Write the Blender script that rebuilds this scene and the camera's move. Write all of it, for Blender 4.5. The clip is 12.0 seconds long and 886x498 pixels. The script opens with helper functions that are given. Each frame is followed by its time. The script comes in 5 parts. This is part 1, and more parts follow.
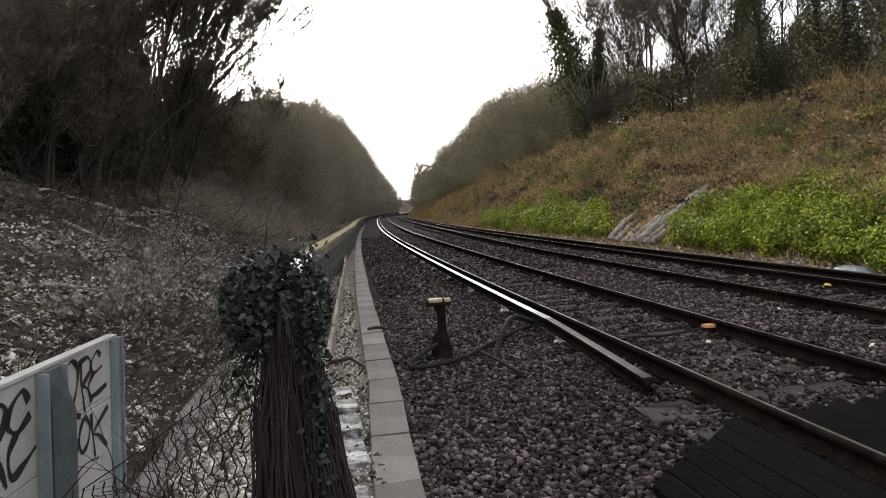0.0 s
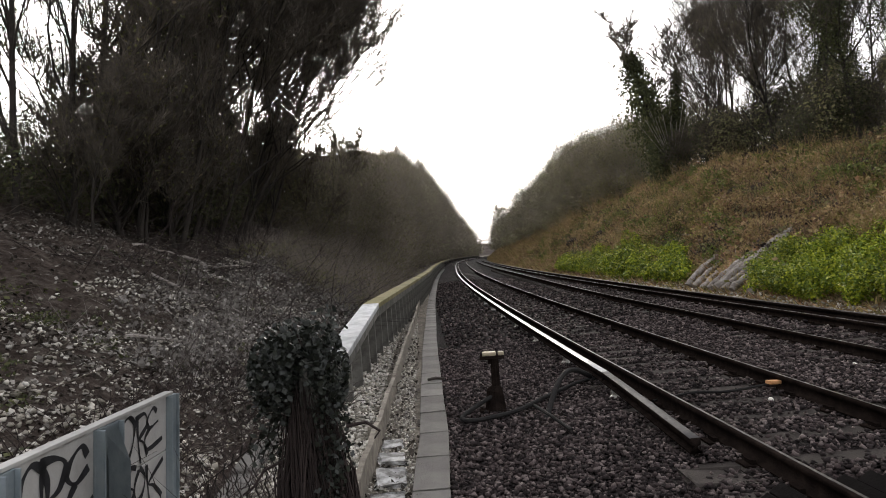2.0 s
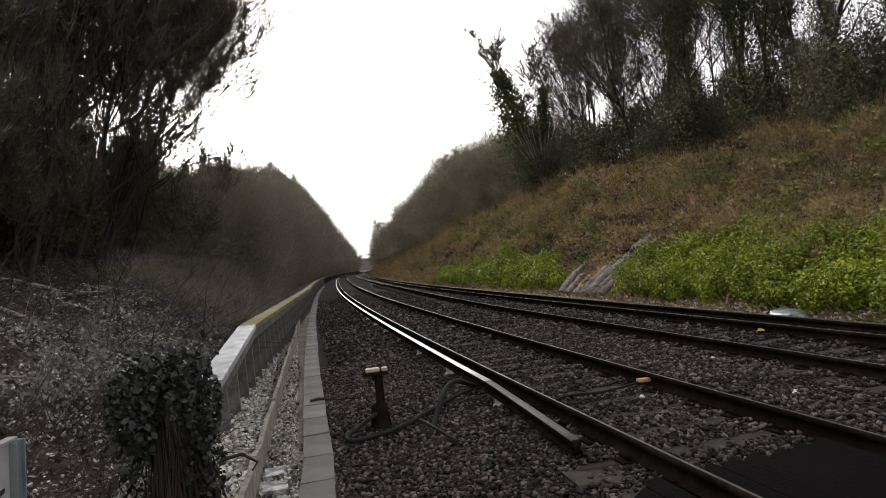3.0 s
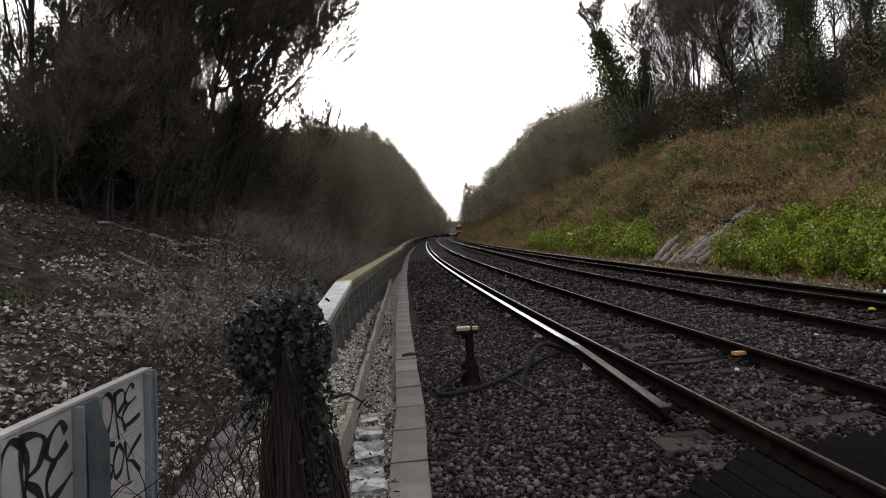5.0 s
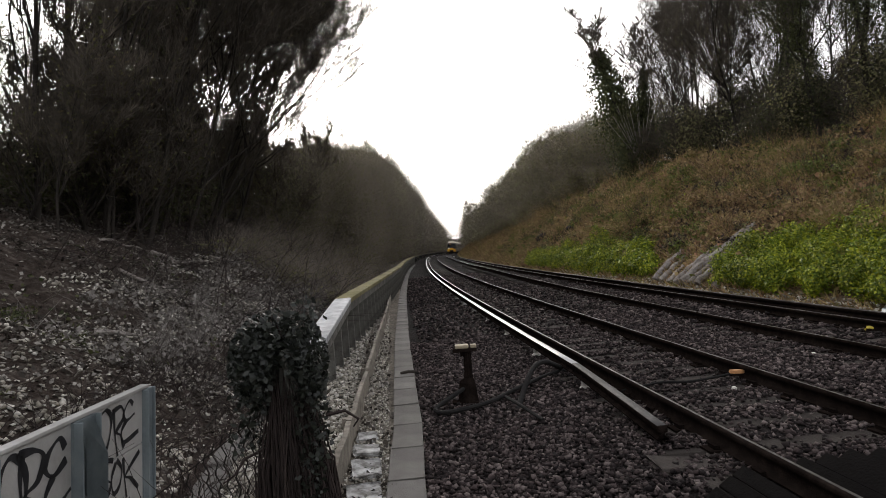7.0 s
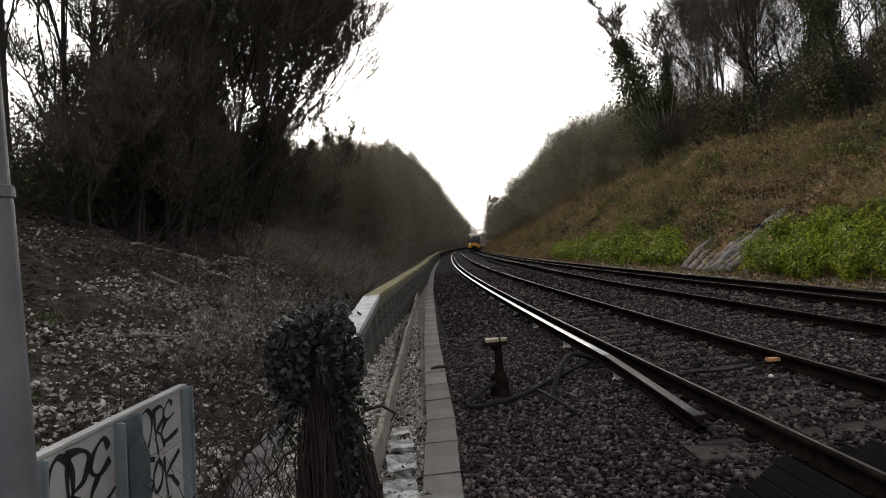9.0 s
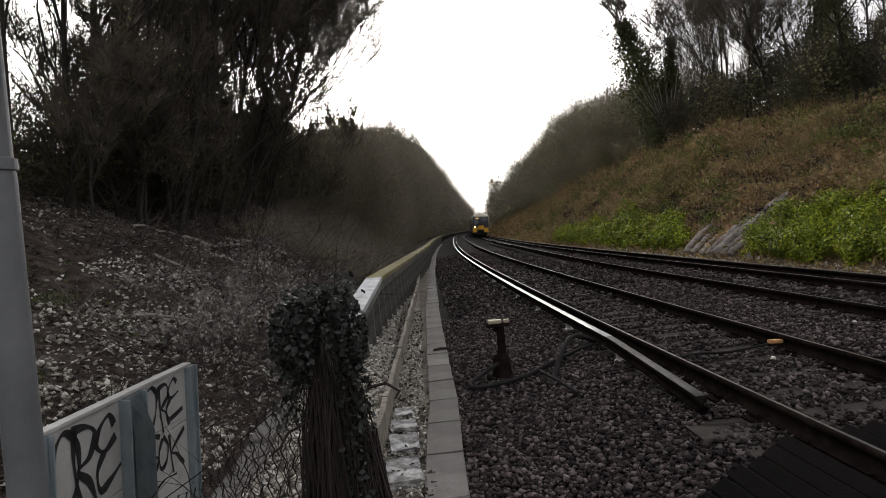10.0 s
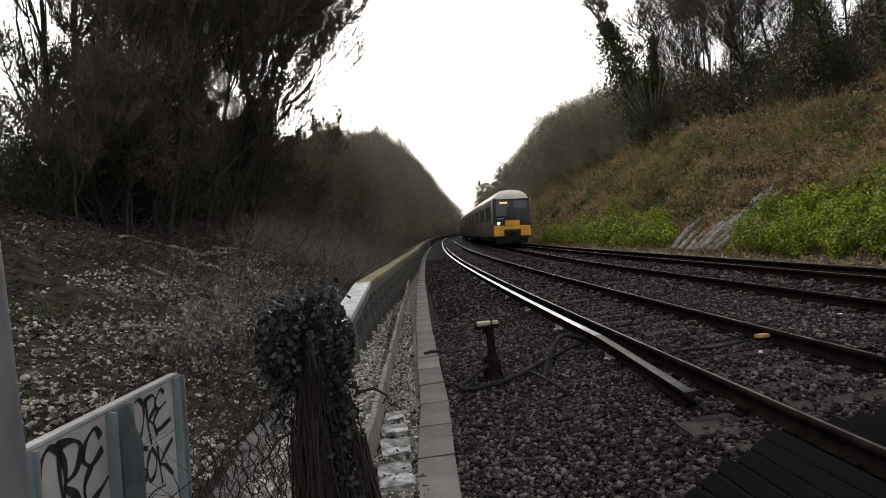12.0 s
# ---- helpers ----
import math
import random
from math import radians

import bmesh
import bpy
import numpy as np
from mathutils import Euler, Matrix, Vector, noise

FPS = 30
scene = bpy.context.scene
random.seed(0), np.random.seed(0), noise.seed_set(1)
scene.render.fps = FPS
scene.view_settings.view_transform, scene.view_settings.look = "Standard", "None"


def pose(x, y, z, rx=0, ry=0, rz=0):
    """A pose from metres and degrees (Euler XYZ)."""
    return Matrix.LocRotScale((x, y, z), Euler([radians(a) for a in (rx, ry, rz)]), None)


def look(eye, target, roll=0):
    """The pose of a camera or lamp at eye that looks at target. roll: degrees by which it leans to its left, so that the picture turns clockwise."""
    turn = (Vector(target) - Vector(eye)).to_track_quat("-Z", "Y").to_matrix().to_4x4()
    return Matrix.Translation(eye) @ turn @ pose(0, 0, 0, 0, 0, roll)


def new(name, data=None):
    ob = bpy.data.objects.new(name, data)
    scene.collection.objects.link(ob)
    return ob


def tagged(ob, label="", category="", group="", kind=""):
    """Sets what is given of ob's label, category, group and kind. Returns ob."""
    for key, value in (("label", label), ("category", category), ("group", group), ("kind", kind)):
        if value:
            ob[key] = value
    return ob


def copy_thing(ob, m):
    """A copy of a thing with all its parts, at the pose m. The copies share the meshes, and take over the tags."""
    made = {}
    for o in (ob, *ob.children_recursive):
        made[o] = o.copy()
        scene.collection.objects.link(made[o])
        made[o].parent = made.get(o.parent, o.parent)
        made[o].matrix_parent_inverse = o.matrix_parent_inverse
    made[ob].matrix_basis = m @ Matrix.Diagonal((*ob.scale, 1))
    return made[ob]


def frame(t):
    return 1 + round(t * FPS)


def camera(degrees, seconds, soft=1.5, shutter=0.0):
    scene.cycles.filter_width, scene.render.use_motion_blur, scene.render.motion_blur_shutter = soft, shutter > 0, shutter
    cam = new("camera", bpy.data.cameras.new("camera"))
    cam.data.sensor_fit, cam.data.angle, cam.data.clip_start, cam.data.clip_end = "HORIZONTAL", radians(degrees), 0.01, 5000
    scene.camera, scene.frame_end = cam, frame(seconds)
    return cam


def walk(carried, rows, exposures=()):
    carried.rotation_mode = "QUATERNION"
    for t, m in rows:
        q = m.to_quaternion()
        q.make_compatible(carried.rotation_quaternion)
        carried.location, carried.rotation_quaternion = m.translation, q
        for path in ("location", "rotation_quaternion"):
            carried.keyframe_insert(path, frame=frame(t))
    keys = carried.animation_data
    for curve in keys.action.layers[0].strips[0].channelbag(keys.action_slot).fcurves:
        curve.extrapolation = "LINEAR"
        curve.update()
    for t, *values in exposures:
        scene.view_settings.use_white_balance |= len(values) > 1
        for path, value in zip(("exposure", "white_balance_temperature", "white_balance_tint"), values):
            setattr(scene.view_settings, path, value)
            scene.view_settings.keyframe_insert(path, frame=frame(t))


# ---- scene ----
cam = camera(66.6, 12.0, soft=0.95)
PATH = [
    (0, (-0.314, 0.308, 1.565), (-0.182, 2.3, 1.442), -3.7),
    (0.5, (-0.276, 0.271, 1.57), (-0.101, 2.263, 1.535), -3.4),
    (1, (-0.1, 0.241, 1.631), (-0.027, 2.239, 1.576), -0.6),
    (1.5, (0.009, 0.164, 1.69), (-0.037, 2.162, 1.62), -3.9),
    (2, (0.021, 0.092, 1.686), (-0.076, 2.089, 1.707), -4.3),
    (2.5, (0.033, 0.103, 1.679), (0.05, 2.102, 1.737), -4.5),
    (3, (0.028, 0.18, 1.685), (0.287, 2.163, 1.715), -6.4),
    (3.5, (0.053, 0.118, 1.678), (0.058, 2.117, 1.606), -6.0),
    (3.7, (0.055, 0.082, 1.683), (-0.001, 2.08, 1.627), -6.1),
    (5.3, (-0.042, 0.055, 1.664), (-0.054, 2.055, 1.613), -4.3),
    (5.5, (-0.028, 0.032, 1.665), (-0.064, 2.03, 1.603), -4.4),
    (6, (-0.012, 0.015, 1.672), (-0.052, 2.015, 1.654), -4.8),
    (6.5, (0.004, 0.006, 1.675), (0.003, 2.006, 1.664), -4.4),
    (7, (-0.011, 0.01, 1.671), (-0.021, 2.01, 1.672), -4.4),
    (7.2, (0.002, 0.001, 1.673), (-0.042, 2.0, 1.649), -4.6),
    (9, (-0.048, 0.02, 1.664), (-0.132, 2.018, 1.658), -6.0),
    (9.5, (-0.049, 0.038, 1.646), (-0.101, 2.038, 1.636), -6.5),
    (10, (-0.064, 0.031, 1.636), (-0.158, 2.028, 1.583), -5.9),
    (10.5, (-0.058, 0.046, 1.619), (-0.141, 2.044, 1.569), -5.8),
    (11, (-0.032, 0.026, 1.641), (-0.061, 2.025, 1.603), -6.6),
    (11.5, (-0.035, 0.029, 1.633), (-0.062, 2.028, 1.606), -6.4),
    (12, (-0.039, 0.027, 1.635), (-0.101, 2.025, 1.587), -7.3),
]
walk(cam, [(t, look(eye, target, roll)) for t, eye, target, roll in PATH],
     exposures=[(0, 0.68), (0.5, 0.8), (1, 0.58), (1.5, 0.5), (2, 0.4), (3, 0.2), (3.5, 0.02), (5.5, 0.05), (6.5, 0.05), (9.5, -0.15), (12, 0.05)])

# ---- world, sun, exposure ----
SUN_AZ, SUN_EL = radians(-14), radians(13)      # from +y, clockwise
world = bpy.data.worlds.new("overcast_sky")
scene.world = world
world.use_nodes = True
wn = world.node_tree.nodes
sky = wn.new("ShaderNodeTexSky")
sky.sky_type = "NISHITA"
sky.sun_disc = False
sky.sun_elevation, sky.sun_rotation = SUN_EL, SUN_AZ
sky.air_density, sky.dust_density, sky.ozone_density = 1.0, 6.0, 0.6
pale = wn.new("ShaderNodeHueSaturation")
pale.inputs["Saturation"].default_value = 0.25
world.node_tree.links.new(sky.outputs[0], pale.inputs["Color"])
lit = wn.new("ShaderNodeVectorMath")
lit.operation = "MULTIPLY_ADD"                   # the clear sky's glow under an even overcast
lit.inputs[1].default_value, lit.inputs[2].default_value = (1.0, 1.0, 1.0), (4.35, 4.27, 4.5)
world.node_tree.links.new(pale.outputs[0], lit.inputs[0])
world.node_tree.links.new(lit.outputs[0], wn["Background"].inputs[0])
wn["Background"].inputs[1].default_value = 0.15
sun = new("sun", bpy.data.lights.new("sun", "SUN"))
sun.data.energy, sun.data.angle, sun.data.color = 1.1, radians(12), (1.0, 0.88, 0.72)
sun.matrix_world = look((math.sin(SUN_AZ) * 100, math.cos(SUN_AZ) * 100, math.tan(SUN_EL) * 100), (0, 0, 0))
scene.view_settings.exposure = 0.0

# ---- materials ----


def mat(name, cols, scale=6.0, rough=0.9, bump=0.3, bscale=40.0, metal=0.0, island=0.0, spec=0.3, leaf=0.0, big=0.6, objrand=0.0, bdist=0.02, span=None):
    m = bpy.data.materials.new(name)
    m.use_nodes = True
    n, l = m.node_tree.nodes, m.node_tree.links
    b = n["Principled BSDF"]
    b.inputs["Roughness"].default_value, b.inputs["Metallic"].default_value = rough, metal
    b.inputs["Specular IOR Level"].default_value = spec
    tc = n.new("ShaderNodeTexCoord")
    t1 = n.new("ShaderNodeTexNoise")
    t1.inputs["Scale"].default_value, t1.inputs["Detail"].default_value = scale, 8
    t1.inputs["Roughness"].default_value = 0.65
    t2 = n.new("ShaderNodeTexNoise")
    t2.inputs["Scale"].default_value, t2.inputs["Detail"].default_value = big, 4
    for t in (t1, t2):
        l.new(tc.outputs["Object"], t.inputs["Vector"])
    fac = t1.outputs["Fac"]
    if island or objrand:
        g = n.new("ShaderNodeNewGeometry" if island else "ShaderNodeObjectInfo")
        mx = n.new("ShaderNodeMix")
        mx.inputs[0].default_value = island or objrand
        l.new(fac, mx.inputs[2])
        l.new(g.outputs["Random Per Island" if island else "Random"], mx.inputs[3])
        fac = mx.outputs[0]
    r = n.new("ShaderNodeValToRGB")
    e = r.color_ramp.elements
    lo, hi = span or ((0.06, 0.94) if (island or objrand) else (0.3, 0.7))
    while len(e) < len(cols):
        e.new(0.5)
    for i, c in enumerate(cols):
        e[i].position = lo + (hi - lo) * i / max(1, len(cols) - 1)
        e[i].color = (*c, 1)
    l.new(fac, r.inputs[0])
    hs = n.new("ShaderNodeHueSaturation")
    mr = n.new("ShaderNodeMapRange")
    mr.inputs[1].default_value, mr.inputs[2].default_value = 0.3, 0.7
    mr.inputs[3].default_value, mr.inputs[4].default_value = 0.7, 1.25
    l.new(t2.outputs["Fac"], mr.inputs[0])
    l.new(mr.outputs[0], hs.inputs["Value"])
    l.new(r.outputs[0], hs.inputs["Color"])
    l.new(hs.outputs[0], b.inputs["Base Color"])
    if bump:
        t3 = n.new("ShaderNodeTexNoise")
        t3.inputs["Scale"].default_value, t3.inputs["Detail"].default_value = bscale, 6
        l.new(tc.outputs["Object"], t3.inputs["Vector"])
        bp = n.new("ShaderNodeBump")
        bp.inputs["Strength"].default_value, bp.inputs["Distance"].default_value = bump, bdist
        l.new(t3.outputs["Fac"], bp.inputs["Height"])
        l.new(bp.outputs[0], b.inputs["Normal"])
    if leaf:
        tr = n.new("ShaderNodeBsdfTranslucent")
        l.new(hs.outputs[0], tr.inputs[0])
        ms = n.new("ShaderNodeMixShader")
        ms.inputs[0].default_value = leaf
        l.new(b.outputs[0], ms.inputs[1])
        l.new(tr.outputs[0], ms.inputs[2])
        l.new(ms.outputs[0], n["Material Output"].inputs["Surface"])
    return m


def glow(name, col, strength):
    m = mat(name, [col, col], bump=0)
    b = m.node_tree.nodes["Principled BSDF"]
    b.inputs["Emission Color"].default_value = (*col, 1)
    b.inputs["Emission Strength"].default_value = strength
    return m


M_BALLAST = mat("ballast_bed", [(0.007, 0.006, 0.006), (0.019, 0.016, 0.0155), (0.034, 0.029, 0.027)], 28, 0.98, 1.0, 30, bdist=0.05, spec=0.08)
M_STONE = mat("ballast_stone", [(0.012, 0.0095, 0.0095), (0.03, 0.0235, 0.023), (0.058, 0.0435, 0.042), (0.18, 0.148, 0.14)], 40, 0.95, 0.4, 90, island=0.85, big=0.35, spec=0.15)
M_CHALK = mat("chalk_stone", [(0.19, 0.175, 0.14), (0.42, 0.39, 0.33), (0.76, 0.73, 0.67)], 30, 0.95, 0.4, 80, island=0.8)
M_CESS = mat("cess_gravel", [(0.06, 0.054, 0.045), (0.15, 0.132, 0.108), (0.28, 0.255, 0.22)], 14, 0.95, 0.9, 30, bdist=0.04, spec=0.05)
M_LITTER = mat("leaf_litter_soil", [(0.024, 0.018, 0.015), (0.054, 0.042, 0.035), (0.115, 0.098, 0.085)], 5, 0.95, 1.0, 22, bdist=0.06, spec=0.05)
M_WOODFLOOR = mat("wood_floor_soil", [(0.03, 0.025, 0.018), (0.075, 0.06, 0.042)], 3, 0.95, 0.8, 12, bdist=0.1, spec=0.05)
M_BANK = mat("rough_bank_grass", [(0.07, 0.075, 0.028), (0.17, 0.13, 0.07), (0.22, 0.16, 0.11), (0.11, 0.12, 0.04)], 1.6, 0.95, 1.0, 14, bdist=0.1, big=0.25, spec=0.04)
M_LEAFLIT = mat("dead_leaf", [(0.028, 0.023, 0.018), (0.06, 0.05, 0.04), (0.12, 0.108, 0.095), (0.30, 0.28, 0.25)], 1.1, 0.85, 0, island=0.6, span=(0.2, 0.8))
M_DRY = mat("dry_pale_herbage", [(0.06, 0.052, 0.046), (0.16, 0.145, 0.13), (0.36, 0.34, 0.315)], 1.3, 0.9, 0, island=0.6)
M_GRASS = mat("bank_grass_blade", [(0.10, 0.145, 0.025), (0.21, 0.22, 0.06), (0.12, 0.085, 0.05), (0.48, 0.36, 0.20), (0.28, 0.23, 0.09), (0.37, 0.22, 0.14), (0.10, 0.07, 0.05), (0.18, 0.17, 0.05)], 0.22, 0.85, 0, island=0.34, leaf=0.2, big=0.3, span=(0.25, 0.75), spec=0.1)
M_GREEN = mat("green_shrub_leaf", [(0.022, 0.048, 0.005), (0.15, 0.21, 0.010), (0.55, 0.56, 0.035)], 1.6, 0.6, 0, island=0.6, leaf=0.15, spec=0.35)
M_IVY = mat("ivy_leaf", [(0.006, 0.008, 0.006), (0.014, 0.018, 0.012), (0.034, 0.039, 0.028)], 8, 0.5, 0, island=0.8, leaf=0.15, spec=0.5)
M_IVYTREE = mat("tree_ivy_leaf", [(0.028, 0.034, 0.015), (0.062, 0.07, 0.028), (0.12, 0.122, 0.048)], 1.0, 0.75, 0, island=0.7, leaf=0.25)
M_BUD = mat("spring_bud_leaf", [(0.08, 0.085, 0.035), (0.13, 0.13, 0.05), (0.15, 0.11, 0.07)], 0.6, 0.7, 0, island=0.7, leaf=0.35)
M_BUDGREEN = mat("fresh_herb_leaf", [(0.05, 0.07, 0.012), (0.12, 0.15, 0.03), (0.21, 0.22, 0.06)], 1.2, 0.7, 0, island=0.6, leaf=0.2)
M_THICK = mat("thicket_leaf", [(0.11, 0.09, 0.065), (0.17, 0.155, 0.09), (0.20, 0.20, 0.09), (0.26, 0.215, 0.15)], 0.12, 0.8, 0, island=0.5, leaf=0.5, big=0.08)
# Thicket colours made paler and greyer: distance haze is put into the leaf colour.
M_HAZEWOOD = mat("far_woods_leaf_hazed", [(0.15, 0.135, 0.105), (0.23, 0.215, 0.14), (0.25, 0.255, 0.145), (0.31, 0.275, 0.205)], 0.10, 0.85, 0, island=0.45, leaf=0.42, big=0.06)
# Twig bark paled for haze in the same way; nearer bushes share it.
M_PALETWIG = mat("haze_paled_twig", [(0.15, 0.125, 0.105), (0.26, 0.225, 0.19)], 0.3, 0.9, 0)
M_BARK = mat("tree_bark", [(0.016, 0.013, 0.011), (0.036, 0.03, 0.025), (0.07, 0.062, 0.05)], 5, 0.95, 0.8, 25, objrand=0.2)
M_TWIG = mat("twig_bark", [(0.055, 0.046, 0.037), (0.13, 0.11, 0.086)], 4, 0.9, 0)
M_DEADWOOD = mat("weathered_log", [(0.14, 0.12, 0.105), (0.28, 0.25, 0.225), (0.40, 0.37, 0.34)], 5, 0.9, 0.9, 18, bdist=0.05)
M_CONC = mat("grey_concrete", [(0.05, 0.047, 0.043), (0.125, 0.118, 0.108), (0.23, 0.22, 0.205)], 4, 0.85, 0.35, 70, objrand=0.25)
M_CONCDARK = mat("dark_weathered_concrete", [(0.06, 0.058, 0.052), (0.13, 0.125, 0.11), (0.20, 0.19, 0.175)], 4, 0.9, 0.5, 40)
M_MOSSY = mat("mossy_yellow_concrete", [(0.13, 0.115, 0.045), (0.24, 0.21, 0.10), (0.33, 0.30, 0.17)], 3, 0.9, 0.5, 40, objrand=0.3)
M_SLAB = mat("stained_pale_slab", [(0.06, 0.056, 0.05), (0.15, 0.145, 0.135), (0.42, 0.42, 0.41), (0.6, 0.6, 0.59)], 6, 0.8, 0.3, 50)
M_WHITE = mat("white_painted_concrete", [(0.26, 0.27, 0.275), (0.44, 0.455, 0.46), (0.58, 0.59, 0.59)], 5, 0.65, 0.25, 50)
M_PANEL = mat("pale_panel_board", [(0.33, 0.32, 0.30), (0.43, 0.42, 0.40), (0.50, 0.49, 0.465)], 3, 0.7, 0.12, 60)
M_GALV = mat("galvanised_steel", [(0.20, 0.24, 0.26), (0.28, 0.325, 0.345), (0.35, 0.39, 0.40)], 5, 0.45, 0.1, 60, metal=0.35)
M_SPRAY = mat("black_spray_paint", [(0.012, 0.012, 0.014), (0.03, 0.03, 0.033)], 20, 0.6, 0)
M_TIMBER = mat("weathered_timber_edging", [(0.12, 0.105, 0.085), (0.22, 0.195, 0.16), (0.32, 0.29, 0.24)], 9, 0.9, 0.5, 60)
M_TAR_SHADE = mat("tarred_timber_gap_shade", [(0.0035, 0.003, 0.003), (0.009, 0.008, 0.0078)], 8, 0.95, 0.4, 40, objrand=0.2, spec=0.03)
M_SLEEPER = mat("old_sleeper", [(0.022, 0.019, 0.017), (0.045, 0.039, 0.035), (0.075, 0.065, 0.058)], 6, 0.95, 0.6, 40, objrand=0.3, spec=0.1)
M_RUST = mat("rusty_rail_side", [(0.007, 0.0055, 0.005), (0.014, 0.0105, 0.009), (0.025, 0.0185, 0.0155)], 9, 1.0, 0.4, 70, spec=0.0)
M_SHINE = mat("polished_rail_head", [(0.14, 0.13, 0.125), (0.26, 0.25, 0.24)], 14, 0.42, 0.05, 60, metal=1.0)
M_DULL = mat("dull_rail_head", [(0.022, 0.018, 0.016), (0.05, 0.043, 0.038)], 14, 0.7, 0.1, 60, spec=0.2)
M_CONDTOP = mat("worn_conductor_head", [(0.45, 0.44, 0.43), (0.60, 0.59, 0.58)], 12, 0.5, 0.05, 60, metal=1.0)
M_RAMP = mat("dull_ramp_head", [(0.07, 0.066, 0.062), (0.14, 0.135, 0.13)], 14, 0.7, 0.1, 60, metal=0.6)
M_POT = mat("grey_insulator", [(0.3, 0.28, 0.25), (0.4, 0.38, 0.35)], 10, 0.5, 0)
M_BLACK = mat("black_rubber_cable", [(0.010, 0.010, 0.010), (0.022, 0.020, 0.019)], 10, 0.85, 0.1, 60, spec=0.15)
M_WIRE = mat("rusty_fence_wire", [(0.012, 0.011, 0.010), (0.035, 0.03, 0.026)], 20, 0.85, 0, spec=0.1)
M_STEM = mat("brown_ivy_stem", [(0.013, 0.009, 0.008), (0.03, 0.021, 0.019), (0.062, 0.046, 0.041)], 15, 0.9, 0.3, 60, island=0.6)
M_CAP = mat("cream_plastic_cap", [(0.32, 0.27, 0.18), (0.45, 0.39, 0.28)], 12, 0.6, 0.1, 60)
M_ORANGE = mat("orange_plastic", [(0.55, 0.26, 0.10), (0.7, 0.38, 0.18)], 12, 0.6, 0.1)
M_YELLOWBAG = mat("yellow_litter", [(0.55, 0.42, 0.05), (0.75, 0.60, 0.12)], 12, 0.6, 0.2)
M_LAMPPOST = mat("grey_painted_post", [(0.12, 0.125, 0.13), (0.17, 0.175, 0.18)], 6, 0.5, 0.1, 80)
M_TSIDE = mat("carriage_side_paint", [(0.07, 0.056, 0.052), (0.105, 0.088, 0.08)], 1.5, 0.4, 0, spec=0.5)
M_TROOF = mat("carriage_cream_roof", [(0.78, 0.72, 0.57), (0.86, 0.80, 0.66)], 1.0, 0.6, 0)
M_TYELLOW = mat("cab_yellow_paint", [(0.85, 0.42, 0.02), (0.9, 0.48, 0.035)], 2, 0.4, 0, spec=0.5)
M_TBLACK = mat("cab_black_paint", [(0.012, 0.012, 0.014), (0.02, 0.02, 0.023)], 2, 0.35, 0, spec=0.5)
M_TGLASS = mat("carriage_dark_glass", [(0.02, 0.026, 0.033), (0.04, 0.05, 0.06)], 1, 0.05, 0, spec=0.8)
M_TUNDER = mat("carriage_underframe", [(0.012, 0.011, 0.011), (0.035, 0.03, 0.028)], 4, 0.8, 0.2, 20)
M_TDOOR = mat("carriage_door_paint", [(0.16, 0.165, 0.17), (0.2, 0.205, 0.21)], 2, 0.4, 0)
M_HEAD = glow("lit_headlight", (1.0, 0.78, 0.5), 6.0)
M_TAIL = glow("red_marker_light", (0.3, 0.05, 0.02), 0.1)
M_DEST = glow("lit_destination_display", (1.0, 0.5, 0.15), 1.0)

# ---- mesh helpers ----


def part(name, bm, material, parent=None, label=""):
    me = bpy.data.meshes.new(name)
    bmesh.ops.recalc_face_normals(bm, faces=bm.faces[:])
    bm.to_mesh(me)
    bm.free()
    me.materials.append(material)
    ob = new(name, me)
    ob.parent = parent
    return tagged(ob, label)


def raw(name, verts, faces, mats, parent=None, label="", index=None, smooth=False):
    """One mesh object from arrays of vertices and of equal faces."""
    me = bpy.data.meshes.new(name)
    verts = np.asarray(verts, np.float32).reshape(-1, 3)
    faces = np.asarray(faces, np.int32)
    k = faces.shape[1]
    me.vertices.add(len(verts))
    me.vertices.foreach_set("co", verts.ravel())
    me.loops.add(faces.size)
    me.loops.foreach_set("vertex_index", faces.ravel())
    me.polygons.add(len(faces))
    me.polygons.foreach_set("loop_start", np.arange(0, faces.size, k, dtype=np.int32))
    for m in (mats if isinstance(mats, (list, tuple)) else [mats]):
        me.materials.append(m)
    if index is not None:
        me.polygons.foreach_set("material_index", np.asarray(index, np.int32))
    if smooth:
        me.polygons.foreach_set("use_smooth", np.ones(len(faces), bool))
    me.update(calc_edges=True)
    me.validate()
    ob = new(name, me)
    ob.parent = parent
    return tagged(ob, label)


def empty(name, at=(0, 0, 0), turn=0.0):
    ob = new(name)
    ob.matrix_basis = pose(*at, 0, 0, turn)
    return ob


def box(bm, lo, hi, m=None, bevel=0.0):
    c = [(a + b) / 2 for a, b in zip(lo, hi)]
    d = [abs(b - a) for a, b in zip(lo, hi)]
    r = bmesh.ops.create_cube(bm, size=1, matrix=(m or Matrix()) @ Matrix.Translation(c) @ Matrix.Diagonal((*d, 1)))
    if bevel:
        es = list({e for v in r["verts"] for e in v.link_edges})
        bmesh.ops.bevel(bm, geom=es, offset=bevel, segments=2, affect="EDGES", profile=0.6)
    return bm


def boxes(*items, bevel=0.0):
    bm = bmesh.new()
    for lo, hi in items:
        box(bm, lo, hi, bevel=bevel)
    return bm


